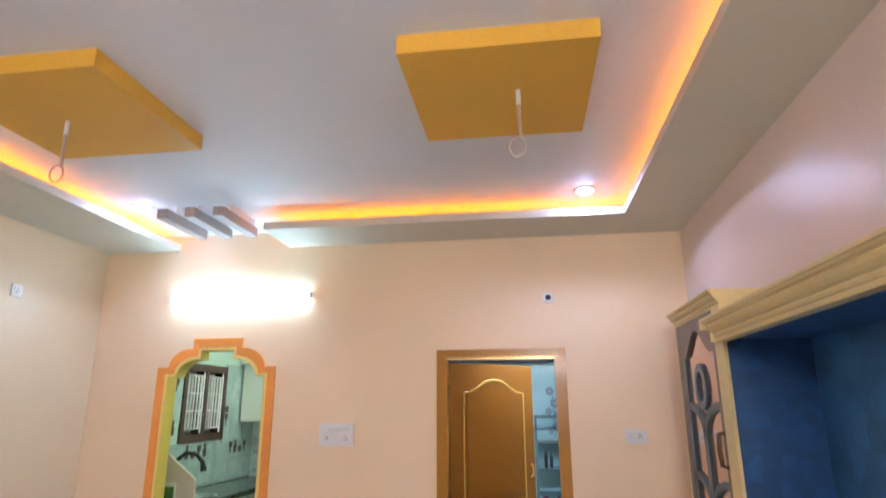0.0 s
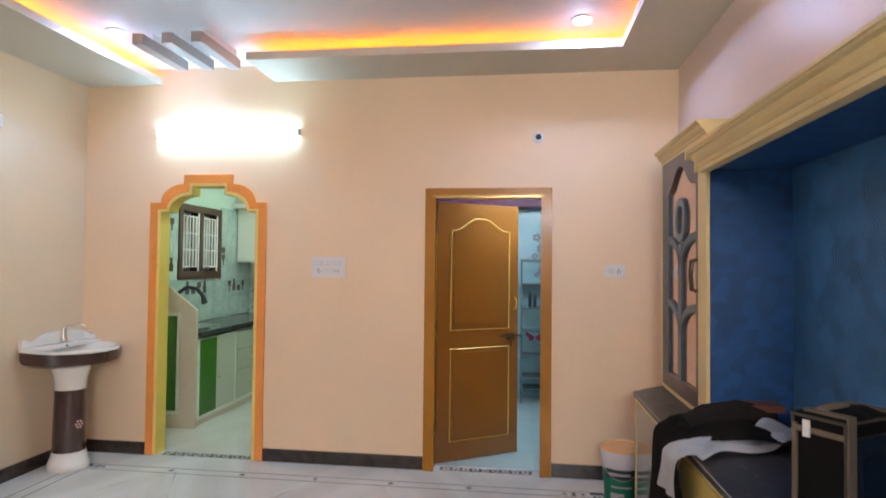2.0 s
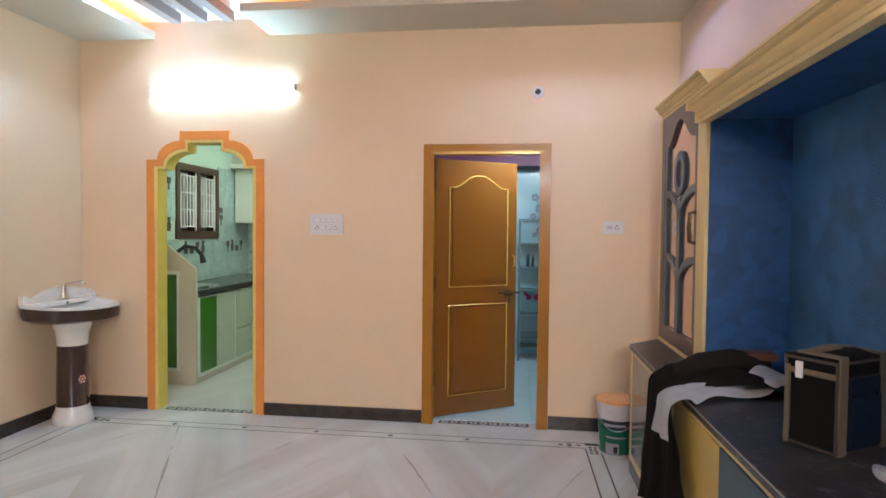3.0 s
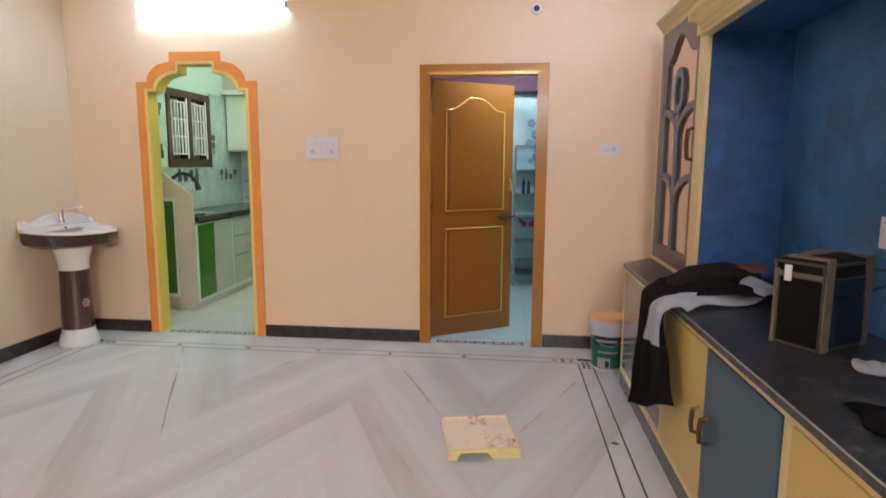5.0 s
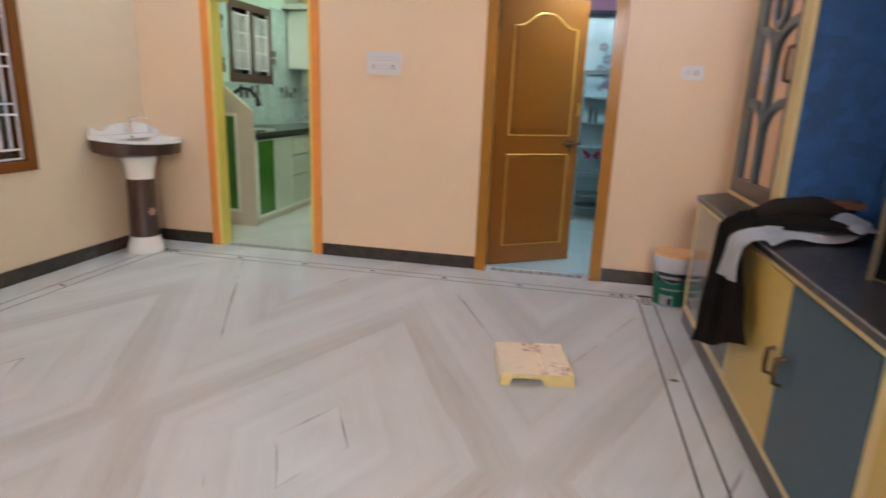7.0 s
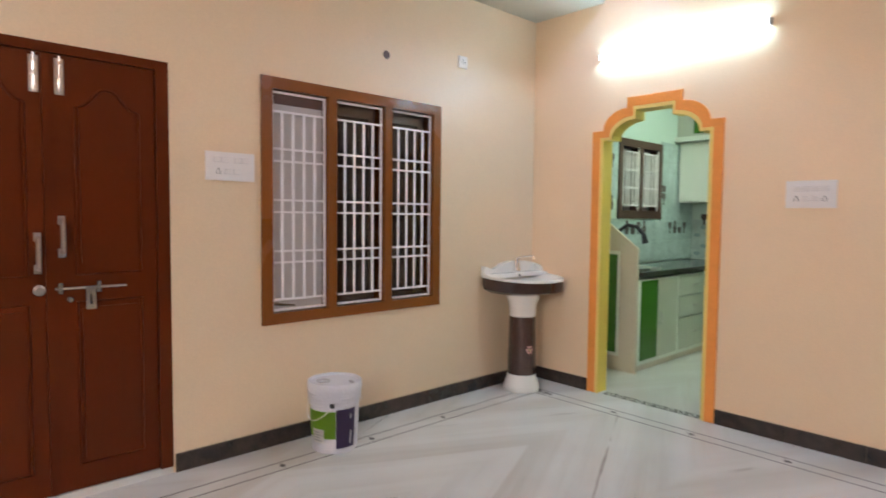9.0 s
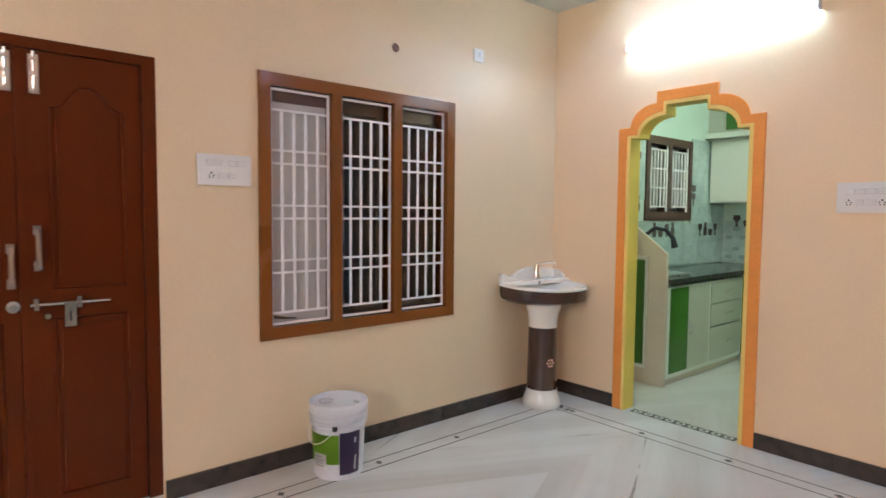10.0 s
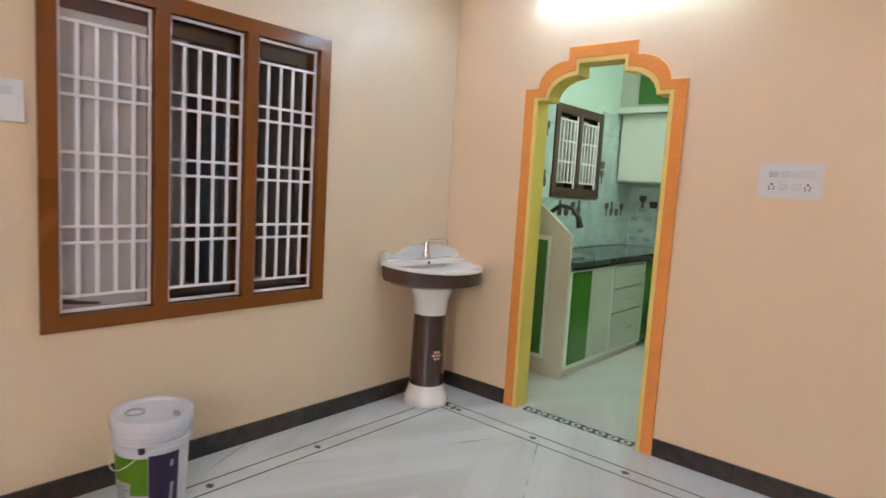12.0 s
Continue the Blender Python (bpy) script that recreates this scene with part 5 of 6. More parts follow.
for nm, lab, xb, xf, y0, y1, z0, z1, out, ret in (
        ("tower_cornice", "cream painted moulded cornice on the glazed cabinet", XR, TX, TY0 - 0.10, TY1 + 0.005, TZ, 2.252, 0.05, 0),
        ("showcase_cornice", "cream painted deep moulded cornice over the blue niche", 1.70, 1.652, NY0 - 0.2, 3.335, 1.988, 2.098, 0.062, 1)):
    ob, bm = cornice(nm, lab, xb, xf, y0, y1, z0, z1, out, ret)
    part("moulding", bm, CREAM_TRIM, ob)
    if ret:
        part("end_return", boxed(xf - out * 0.95, XR, y1, y1 + 0.028, z0 + (z1 - z0) * 0.55, z1 + 0.002), CREAM_TRIM, ob, bevel=0.008)
        part("end_return", boxed(xf - out * 0.3, XR, y1, y1 + 0.014, z0, z0 + (z1 - z0) * 0.548), CREAM_TRIM, ob, bevel=0.005)
        part("top_board", boxed(xb, XR, y0, y1, z1 - 0.02, z1), CREAM_TRIM, ob)
solid("showcase_post", boxed(TX - 0.012, XR, NY1, TY0 - 0.001, CZ, 2.169), CREAM_TRIM, "cream painted post between niche and glazed cabinet", "post", "structure", bevel=0.004)
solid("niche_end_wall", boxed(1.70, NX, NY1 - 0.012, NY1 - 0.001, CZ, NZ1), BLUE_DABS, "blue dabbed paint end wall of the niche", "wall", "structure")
solid("niche_back_wall", boxed(NX + 0.0, NX + 0.019, NY0, NY1 - 0.012, CZ, NZ1), BLUE_FANS, "blue fan-textured back wall of the niche", "wall", "structure")
solid("niche_end_wall", boxed(1.66, NX, NY0 - 0.1, NY0, CZ, NZ1), BLUE_FANS, "blue fan-textured end wall of the niche", "wall", "structure")
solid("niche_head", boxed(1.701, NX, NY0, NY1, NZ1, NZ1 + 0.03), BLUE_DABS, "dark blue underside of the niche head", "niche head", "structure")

# ---- things on the counter ----
bag = thing("insulated_bag", "black insulated bag with tan straps and a zip top", "bag", (1.815, 2.395, CZ))
bag.rotation_euler = (0, 0, radians(33))
bw, bd, bh = 0.126, 0.080, 0.285
bm = bmesh.new()
box(bm, -bw, bw, -bd, bd, 0, bh)
bmesh.ops.subdivide_edges(bm, edges=bm.edges, cuts=6, use_grid_fill=True)
for v in bm.verts:
    s = 1 - 0.05 * math.sin(v.co.z / bh * 3.14)
    v.co.x *= s + 0.014 * noise.noise(v.co * 9)
    v.co.y *= s + 0.04 * noise.noise(v.co * 9 + Vector((3, 1, 2)))
own("body", bm, BAG_CLOTH, bag, smooth=True)
bm = bmesh.new()
box(bm, -bw - 0.003, bw + 0.003, -bd - 0.003, bd + 0.003, bh - 0.012, bh + 0.006)
bmesh.ops.subdivide_edges(bm, edges=bm.edges, cuts=7, use_grid_fill=True)
for v in bm.verts:
    if v.co.z > bh - 0.004:
        v.co.z += 0.018 * (1 - (v.co.x / bw) ** 2) * (1 - (v.co.y / bd) ** 2) + 0.010 * noise.noise(v.co * 14)
own("lid", bm, BAG_CLOTH, bag, "sagging zipped black lid", smooth=True)
for z, r in ((0.006, 0.005), (bh - 0.004, 0.006), (bh - 0.052, 0.004)):
    bm = bmesh.new()
    tube(bm, [(-bw - 0.002, -bd - 0.002, z), (bw + 0.002, -bd - 0.002, z), (bw + 0.002, bd + 0.002, z), (-bw - 0.002, bd + 0.002, z)], r, 6, closed=True)
    own("piping", bm, BAG_PIPING, bag, "brown piping")
bm = bmesh.new()
prism(bm, [(-bd, bh - 0.052), (bd, bh - 0.052), (bd, bh - 0.036), (-bd, bh - 0.036)], "x", -bw - 0.0065, -bw - 0.002)
own("zip_band", bm, BAG_TAN, bag, "tan band along the zip", bevel=0.001)
bm = bmesh.new()
prism(bm, [(bd - 0.013, 0.0), (bd, 0.0), (bd, bh - 0.03), (bd - 0.013, bh - 0.03)], "x", -bw - 0.007, bw * -1 + 0.004)
own("edge_binding", bm, BAG_TAN, bag, "tan edge binding", bevel=0.001)
for y in (-bd - 0.001, bd + 0.001):
    bm = bmesh.new()
    tube(bm, [(-bw - 0.001, y, 0.0), (-bw + 0.004, y * 0.97, bh * 0.5), (-bw - 0.001, y, bh)], 0.005, 6)
    own("piping", bm, BAG_PIPING, bag, "brown piping")
for x in (-0.106, 0.108):
    bm = bmesh.new()
    prism(bm, [(x - 0.019, 0.0), (x + 0.019, 0.0), (x + 0.019, bh + 0.015), (x - 0.019, bh + 0.015)], "y", -bd - 0.010, -bd - 0.003)
    own("strap", bm, BAG_TAN, bag, "tan webbing strap", bevel=0.001)
    own("strap_over_top", boxed(x - 0.019, x + 0.019, -bd - 0.010, bd * 0.6, bh + 0.011, bh + 0.018), BAG_TAN, bag, "tan webbing strap", bevel=0.001)
bm = bmesh.new()
tube(bm, [(-0.10, 0.02, bh + 0.014), (-0.07, 0.0, bh + 0.028), (0.0, -0.005, bh + 0.027), (0.05, 0.01, bh + 0.014)], 0.012, 8, flat=0.5)
own("carry_handle", bm, BAG_TAN, bag, smooth=True)
own("side_pocket", boxed(-0.080, 0.074, -bd - 0.020, -bd + 0.01, 0.02, 0.175), BAG_BLUE, bag, "navy mesh pocket", bevel=0.012, smooth=True)
own("pocket_top", boxed(-0.080, 0.072, -bd - 0.016, -bd + 0.01, 0.183, 0.235), BAG_BLUE, bag, bevel=0.008, smooth=True)
own("zip_pull", boxed(-bw - 0.013, -bw - 0.007, bd - 0.060, bd - 0.038, bh - 0.066, bh - 0.014), WHITE_PLASTIC, bag, "bright zip pull", bevel=0.002)
for z in (0.235, 0.19):
    bm = bmesh.new()
    tube(bm, [(0.136, -0.03, z), (0.165, -0.07, z + 0.012 * (1 if z > 0.2 else -1)), (0.17, -0.13, z + 0.02)], 0.003, 6)
    own("loop_cord", bm, WIRE, bag, "black cord", smooth=True)

jacket = thing("black_jacket", "black jacket thrown over the counter edge, hanging down", "jacket", (1.5, 3.08, CZ))
bm = bmesh.new()


def jacket_f(u, v):
    """u runs along the counter, v from the niche over the edge and down."""
    fold = 0.013 * math.sin(u * 11 + v * 2.5) + 0.005 * math.sin(u * 27 + 1.3 + v * 6) + 0.004 * math.sin(v * 21 + u * 5)
    y0 = 3.27 - 0.44 * u
    if v < 0.42:
        f = v / 0.42
        x = 1.96 - 0.46 * f
        z = CZ + 0.030 + 0.045 * math.sin(3.14 * min(1, f * 0.9)) * (0.55 + 0.45 * math.sin(u * 3.0)) + 0.4 * fold
        y = y0 + 0.06 * math.sin(f * 3)
    elif v < 0.52:
        f = (v - 0.42) / 0.10
        a = f * 1.57
        x = 1.50 - 0.075 * math.sin(a)
        z = CZ + 0.02 - 0.07 * (1 - math.cos(a)) + 0.3 * fold
        y = y0 + 0.012
    else:
        f = (v - 0.52) / 0.48
        x = 1.425 - 0.03 * f * (1 - u) + fold * (0.4 + 0.8 * f)
        z = CZ - 0.05 - (0.595 - 0.27 * u) * f + 0.010 * math.sin(u * 9)
        y = y0 + 0.012 + f * (0.08 - 0.25 * u)
    return (x, y, z)


sheet(bm, jacket_f, 44, 48)
thicken(bm, 0.012)
part("cloth", bm, BLACK_CLOTH, jacket, smooth=True)
bm = bmesh.new()
tube(bm, [(1.93, 3.22, CZ + 0.06), (1.78, 3.19, CZ + 0.085), (1.62, 3.14, CZ + 0.075), (1.52, 3.10, CZ + 0.045)], [0.05, 0.062, 0.058, 0.045], 12)
part("sleeve", bm, BLACK_CLOTH, jacket, smooth=True)

cloth = thing("white_cloth", "crumpled white cotton cloth lying over the black jacket", "cloth", (1.6, 2.92, CZ))
bm = bmesh.new()


def cloth_f(u, v):
    fold = 0.006 * math.sin(u * 9 + v * 5) + 0.004 * math.sin(v * 23 + u * 9)
    w = u - 0.5
    if v < 0.62:
        f = v / 0.62
        wide = 0.085 + 0.11 * math.exp(-((f - 0.22) / 0.15) ** 2) + 0.03 * f
        x = 1.93 - 0.455 * f
        z = CZ + 0.050 - 0.034 * u + 0.008 * math.sin(f * 8 + u * 2) + 0.014 * abs(math.sin(u * 5 + f * 3)) * (1 - f) + 0.03 * math.exp(-((f - 0.16) / 0.12) ** 2) + fold
        y = 2.995 - 0.20 * f ** 1.4 - wide * w + 0.012 * math.sin(f * 11)
    else:
        f = (v - 0.62) / 0.38
        x = 1.475 - 0.085 * math.sin(min(1, f * 2.0) * 1.57) + 0.8 * fold
        z = CZ + 0.055 - 0.028 * u * (1 - f) - 0.225 * f ** 1.6 + 0.03 * w * f
        y = 2.795 + 0.095 * f - (0.115 + 0.12 * f) * w
    return (x, y, z)


sheet(bm, cloth_f, 20, 40)
thicken(bm, 0.004)
part("folds", bm, WHITE_CLOTH, cloth, smooth=True)

pouch = thing("leather_pouch", "small brown leather pouch lying in the niche", "pouch", (1.90, 3.16, CZ))
bm = bmesh.new()
box(bm, 1.80, 1.97, 3.17, 3.28, CZ + 0.10, CZ + 0.128)
part("body", bm, BOX_BROWN, pouch, bevel=0.012, smooth=True)

plate = thing("crumpled_paper", "pale crumpled paper bags lying on the counter", "paper", (1.93, 2.16, CZ))
for k, (px, py, r, s) in enumerate(((1.845, 2.10, 0.072, 1.0), (1.895, 1.99, 0.077, 1.3), (1.79, 1.84, 0.053, 0.8))):
    bm = bmesh.new()

    def crumple(u, v, px=px, py=py, r=r, s=s):
        a, q = u * 6.28319, v * r
        z = CZ + 0.006 + 0.018 * s * (1 - v) + 0.006 * math.sin(a * 3 + v * 8)
        return (px + q * 0.8 * math.cos(a), py + q * 1.3 * math.sin(a), z)
    sheet(bm, crumple, 28, 5)
    thicken(bm, 0.003)
    part("sheet", bm, WHITE_CLOTH, plate, smooth=True)

rag = thing("dark_rag", "dark crumpled rag lying on the granite counter", "rag", (1.66, 1.82, CZ))
bm = bmesh.new()


def rag_f(u, v):
    return (1.59 + 0.22 * u + 0.02 * math.sin(v * 9), 1.81 - 0.26 * v + 0.02 * math.sin(u * 8), CZ + 0.004 + 0.006 * (1 + math.sin(u * 11 + v * 5) * math.sin(v * 13)))


sheet(bm, rag_f, 22, 22)
thicken(bm, 0.004)
part("folds", bm, BLACK_CLOTH, rag, smooth=True)

cable = thing("charger_cable", "black charger cable hanging from the niche socket", "cable", (2.03, 2.350, 0.920))
bm = bmesh.new()
tube(bm, [(2.06, 2.435, 1.080), (2.045, 2.410, 1.065), (2.04, 2.350, 1.050), (2.045, 2.250, 1.020), (2.05, 2.150, 1.005)], 0.0035, 6)
part("wire", bm, WIRE, cable, smooth=True)
bm = bmesh.new()
tube(bm, [(2.06, 2.420, 0.990), (2.05, 2.300, 0.975), (2.055, 2.100, 0.990), (2.058, 1.850, 1.000)], 0.0035, 6)
part("wire", bm, WIRE, cable, smooth=True)
part("plug", boxed(2.035, 2.055, 2.422, 2.448, 1.066, 1.086), LABEL_GREEN, cable, "lime green plug", bevel=0.004)

# ---- kitchen beyond the arch ----
KY0, KY1, KX1 = YB + WT, 7.70, -0.4
bm = bmesh.new()
box(bm, XL - 0.15, XL, KY0, 6.05, 0, 3.2)
box(bm, XL - 0.15, XL, 6.92, KY1 + 0.15, 0, 3.2)
box(bm, XL - 0.15, XL, 6.05, 6.92, 0, 1.345)
box(bm, XL - 0.15, XL, 6.05, 6.92, 2.145, 3.2)
solid("wall_kitchen_west", bm, KITCHEN_LAMP_TONE, "white kitchen wall tinted green for its tube light, with a window", "wall", "structure")
kitchen_north = solid("wall_kitchen_north", boxed(XL, KX1, KY1, KY1 + 0.12, 0, 3.2), KITCHEN_LAMP_TONE, "white kitchen wall tinted green for its tube light", "wall", "structure")
solid("wall_kitchen_east", boxed(KX1, KX1 + 0.12, KY0, 8.0, 0, 3.2), KITCHEN_LAMP_TONE, "plain wall between kitchen and bedroom", "wall", "structure")
solid("ceiling_kitchen", boxed(XL - 0.15, KX1, KY0, KY1 + 0.12, 2.9, 3.0), CEILING, "white kitchen ceiling", "ceiling", "structure")
for x0, x1 in ((XL, -1.6), (-1.6, KX1)):
    for y0, y1 in ((KY0, 6.2), (6.2, KY1)):
        slab("kitchen_slab", x0, x1, y0, y1, MARBLE)
# wall tiles: plain courses and one row with cups
tiles_w = thing("kitchen_tiles_west", "pale blue glazed wall tiles with a row of brown cups", "wall tiles", (XL, 6.6, 0.9), kind="structure")
tiles_n = thing("kitchen_tiles_north", "pale blue glazed wall tiles with a row of brown cups", "wall tiles", (-2.0, KY1, 0.9), kind="structure")


def motif(parent, on, a, z, d, k):
    """A brown cup, jug or glass silhouette in relief on a tile."""
    shapes = ([(-0.025, -0.05), (0.025, -0.05), (0.012, -0.04), (0.012, 0.0), (0.04, 0.03), (0.036, 0.075), (-0.036, 0.075), (-0.04, 0.03), (-0.012, 0.0), (-0.012, -0.04)],
              [(-0.035, -0.05), (0.035, -0.05), (0.045, 0.0), (0.04, 0.02), (-0.04, 0.02), (-0.045, 0.0)],
              [(-0.03, -0.05), (0.03, -0.05), (0.04, 0.01), (0.02, 0.05), (0.028, 0.09), (-0.028, 0.09), (-0.02, 0.05), (-0.04, 0.01)])
    pts = [(a + p[0], z + p[1]) for p in shapes[k % 3]]
    bm = bmesh.new()
    prism(bm, pts, on, d[0], d[1])
    part("cup_motif", bm, MOTIF, parent, "dark brown cup motif")


th, tw = 0.215, 0.30
for r in range(6):
    z0, z1 = 0.89 + th * r, 0.89 + th * (r + 1)
    for c in range(8):
        y0, y1 = KY1 - tw * (c + 1), KY1 - tw * c
        if y1 > 6.05 - 0.02 and y0 < 6.92 + 0.02 and z1 > 1.345 and z0 < 2.145:
            if y0 > 6.05 - 0.02 and y1 < 6.92 + 0.02 and z0 > 1.345:
                continue
            y0, y1, z1 = (max(y0, 6.922), y1, z1) if y1 > 6.95 else (y0, min(y1, 6.048), z1) if y0 < 6.0 else (y0, y1, min(z1, 1.343))
        if y1 - y0 > 0.02 and z1 - z0 > 0.02:
            part("tile", boxed(XL, XL + 0.008, y0 + 0.001, y1 - 0.001, z0 + 0.001, z1 - 0.001), KITCHEN_TILE, tiles_w, bevel=0.0)
    for c in range(7):
        if r < 3:
            part("tile", boxed(XL + 0.009 + tw * c + 0.001, XL + 0.009 + tw * (c + 1) - 0.001, KY1 - 0.008, KY1, z0 + 0.001, z1 - 0.001), KITCHEN_TILE, tiles_n)
for c in range(16):
    y = 7.5 - 0.115 * c
    if 5.6 < y and (c // 4) % 2 == 0:
        motif(tiles_w, "x", y, 1.235, (XL + 0.008, XL + 0.0095), c)
for c in range(10):
    motif(tiles_n, "y", -2.56 + 0.115 * c, 1.33, (KY1 - 0.0095, KY1 - 0.008), c)
for c in range(2):
    motif(tiles_w, "x", 6.99, 1.55 + 0.14 * c, (XL + 0.008, XL + 0.0095), c)
for r in range(2):
    for c in range(7):
        for dx, dz in ((0.07, 0.06), (0.22, 0.06), (0.145, 0.15)):
            x, z = XL + 0.009 + tw * c + dx, 0.89 + th * r + dz
            bm = bmesh.new()
            prism(bm, [(x - 0.042, z - 0.012), (x, z - 0.030), (x + 0.042, z - 0.012), (x + 0.030, z + 0.018), (x - 0.030, z + 0.018)], "y", KY1 - 0.0105, KY1 - 0.0078)
            part("relief_petal", bm, KITCHEN_PETAL, tiles_n)
for y, z, c in ((5.93, 1.90, 0), (5.93, 1.48, 2)):
    motif(tiles_w, "x", y, z, (XL + 0.008, XL + 0.0095), c)
# kitchen window
kw = thing("window_2", "dark brown kitchen window with white bars", "window", (XL, 6.6, 1.345), kind="structure")
for y0, y1 in ((6.05, 6.115), (6.455, 6.515), (6.855, 6.92)):
    part("window_frame", boxed(XL - 0.10, XL + 0.022, y0, y1, 1.345, 2.145), DARK_WOOD, kw, bevel=0.004)
for z0, z1 in ((1.345, 1.43), (2.07, 2.145)):
    part("window_frame", boxed(XL - 0.10, XL + 0.0215, 6.115, 6.855, z0, z1), DARK_WOOD, kw, bevel=0.004)
for y0, y1 in ((6.115, 6.455), (6.515, 6.855)):
    for k in range(5):
        y = y0 + (y1 - y0) * (k + 0.7) / 5.4
        part("grille_bar", boxed(XL - 0.012, XL, y - 0.012, y + 0.012, 1.48, 2.02), GRILLE, kw)
    for z in (1.48, 1.66, 1.84, 2.02):
        part("grille_bar", boxed(XL + 0.0, XL + 0.008, y0 + 0.01, y1 - 0.01, z - 0.008, z + 0.008), GRILLE, kw)
    part("grille_bar", boxed(XL + 0.002, XL + 0.012, y1 - 0.03, y1 - 0.004, 1.43, 2.07), GRILLE, kw)
    part("pane", boxed(XL - 0.075, XL - 0.071, y0, y1, 1.43, 2.07), CLEAR, kw, "window glass")
# partition with a sloping shoulder, its cabinet face
PY, KF = 5.46, -2.148
bm = bmesh.new()
prism(bm, [(XL, 0), (KF, 0), (KF, 1.085), (-2.425, 1.297), (XL, 1.297)], "y", PY, PY + 0.03)
solid("kitchen_partition", bm, KITCHEN_CREAM, "cream plastered low partition with a sloping shoulder", "partition", "structure", bevel=0.008)
side_cab = thing("side_cabinet", "green door in an ivory frame on the partition", "cabinet", (-2.56, PY, 0.13))
part("frame", boxed(-2.70, -2.308, PY - 0.02, PY - 0.002, 0.13, 1.06), KITCHEN_TRIM, side_cab, bevel=0.003)
part("door", boxed(-2.68, -2.326, PY - 0.032, PY - 0.0205, 0.165, 1.03), KITCHEN_GREEN, side_cab, "green door", bevel=0.003)
# base run along the west wall and its return
ktop = thing("kitchen_worktop", "dark grey granite kitchen worktop", "worktop", (-2.4, 6.6, 0.84))
bm = bmesh.new()
prism(bm, [(XL + 0.01, PY + 0.032), (KF + 0.035, PY + 0.032), (KF + 0.035, 7.06), (KX1, 7.06), (KX1, KY1 - 0.01), (XL + 0.01, KY1 - 0.01)], "z", 0.845, 0.882)
part("slab", bm, KITCHEN_STONE, ktop, bevel=0.003)
part("front_lip", boxed(KF + 0.006, KF + 0.028, PY + 0.032, 7.06, 0.832, 0.8445), KITCHEN_STONE, ktop, bevel=0.003)
unit = thing("kitchen_base_unit", "ivory kitchen base unit with green and ivory doors", "cabinet", (KF, 6.2, 0.0), group="kitchen base units")
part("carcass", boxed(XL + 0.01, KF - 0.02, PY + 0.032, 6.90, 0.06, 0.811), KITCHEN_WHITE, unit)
part("top_rail", boxed(KF - 0.0195, KF - 0.001, PY + 0.075, 6.87, 0.801, 0.811), KITCHEN_TRIM, unit)
part("plinth", boxed(XL + 0.01, KF - 0.025, PY + 0.032, 6.90, 0.0005, 0.0595), KITCHEN_CREAM, unit)
for y0, y1 in ((PY + 0.032, PY + 0.075), (6.212, 6.242), (6.87, 6.90)):
    part("stile", boxed(KF - 0.0195, KF, y0, y1, 0.06, 0.811), KITCHEN_TRIM, unit, bevel=0.002)
part("bottom_rail", boxed(KF - 0.0195, KF - 0.001, PY + 0.075, 6.87, 0.06, 0.095), KITCHEN_TRIM, unit, bevel=0.002)
part("door", boxed(KF - 0.0195, KF + 0.006, PY + 0.077, 5.83, 0.097, 0.80), KITCHEN_GREEN, unit, "green door", bevel=0.003)
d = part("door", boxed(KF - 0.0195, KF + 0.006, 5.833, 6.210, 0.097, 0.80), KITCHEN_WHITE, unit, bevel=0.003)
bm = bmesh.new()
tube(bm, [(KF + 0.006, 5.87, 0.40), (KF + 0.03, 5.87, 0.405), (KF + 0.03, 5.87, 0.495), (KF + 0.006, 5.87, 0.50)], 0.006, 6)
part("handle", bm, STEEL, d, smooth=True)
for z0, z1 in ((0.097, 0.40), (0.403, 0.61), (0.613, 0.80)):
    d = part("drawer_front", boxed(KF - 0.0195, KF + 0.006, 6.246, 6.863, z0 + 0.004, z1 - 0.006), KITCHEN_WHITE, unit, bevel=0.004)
    bm = bmesh.new()
    tube(bm, [(KF + 0.006, 6.54, (z0 + z1) / 2), (KF + 0.028, 6.545, (z0 + z1) / 2), (KF + 0.028, 6.635, (z0 + z1) / 2), (KF + 0.006, 6.64, (z0 + z1) / 2)], 0.006, 6)
    part("handle", bm, STEEL, d, smooth=True)
unit2 = thing("kitchen_base_unit", "green kitchen base unit in the corner", "cabinet", (-1.3, 7.1, 0.0), group="kitchen base units")
part("carcass", boxed(KF - 0.019, KX1, 7.10, KY1 - 0.01, 0.0005, 0.844), KITCHEN_WHITE, unit2)
part("corner_panel", boxed(KF - 0.0195, KF, 6.902, 7.098, 0.06, 0.811), KITCHEN_GREEN, unit2, bevel=0.003)
for k in range(3):
    part("door", boxed(KF + 0.03 + 0.55 * k, KF + 0.57 + 0.55 * k, 7.075, 7.099, 0.09, 0.80), KITCHEN_GREEN, unit2, "green door", bevel=0.003)
# upper cabinets and loft
upper = thing("upper_cabinet", "ivory wall cabinet hanging over the worktop", "cabinet", (-2.1, 7.45, 1.53))
part("body", boxed(XL + 0.02, -1.45, 7.32, KY1 - 0.001, 1.53, 2.20), KITCHEN_TRIM, upper)
for x0, x1 in ((XL + 0.035, -2.115), (-2.112, -1.46)):
    d = part("door", boxed(x0, x1, 7.297, 7.319, 1.545, 2.19), KITCHEN_TRIM, upper, bevel=0.004)
    bm = bmesh.new()
    tube(bm, [(x1 - 0.05, 7.297, 1.86), (x1 - 0.05, 7.272, 1.865), (x1 - 0.05, 7.272, 1.955), (x1 - 0.05, 7.297, 1.96)], 0.006, 6)
    part("handle", bm, STEEL, d, smooth=True)
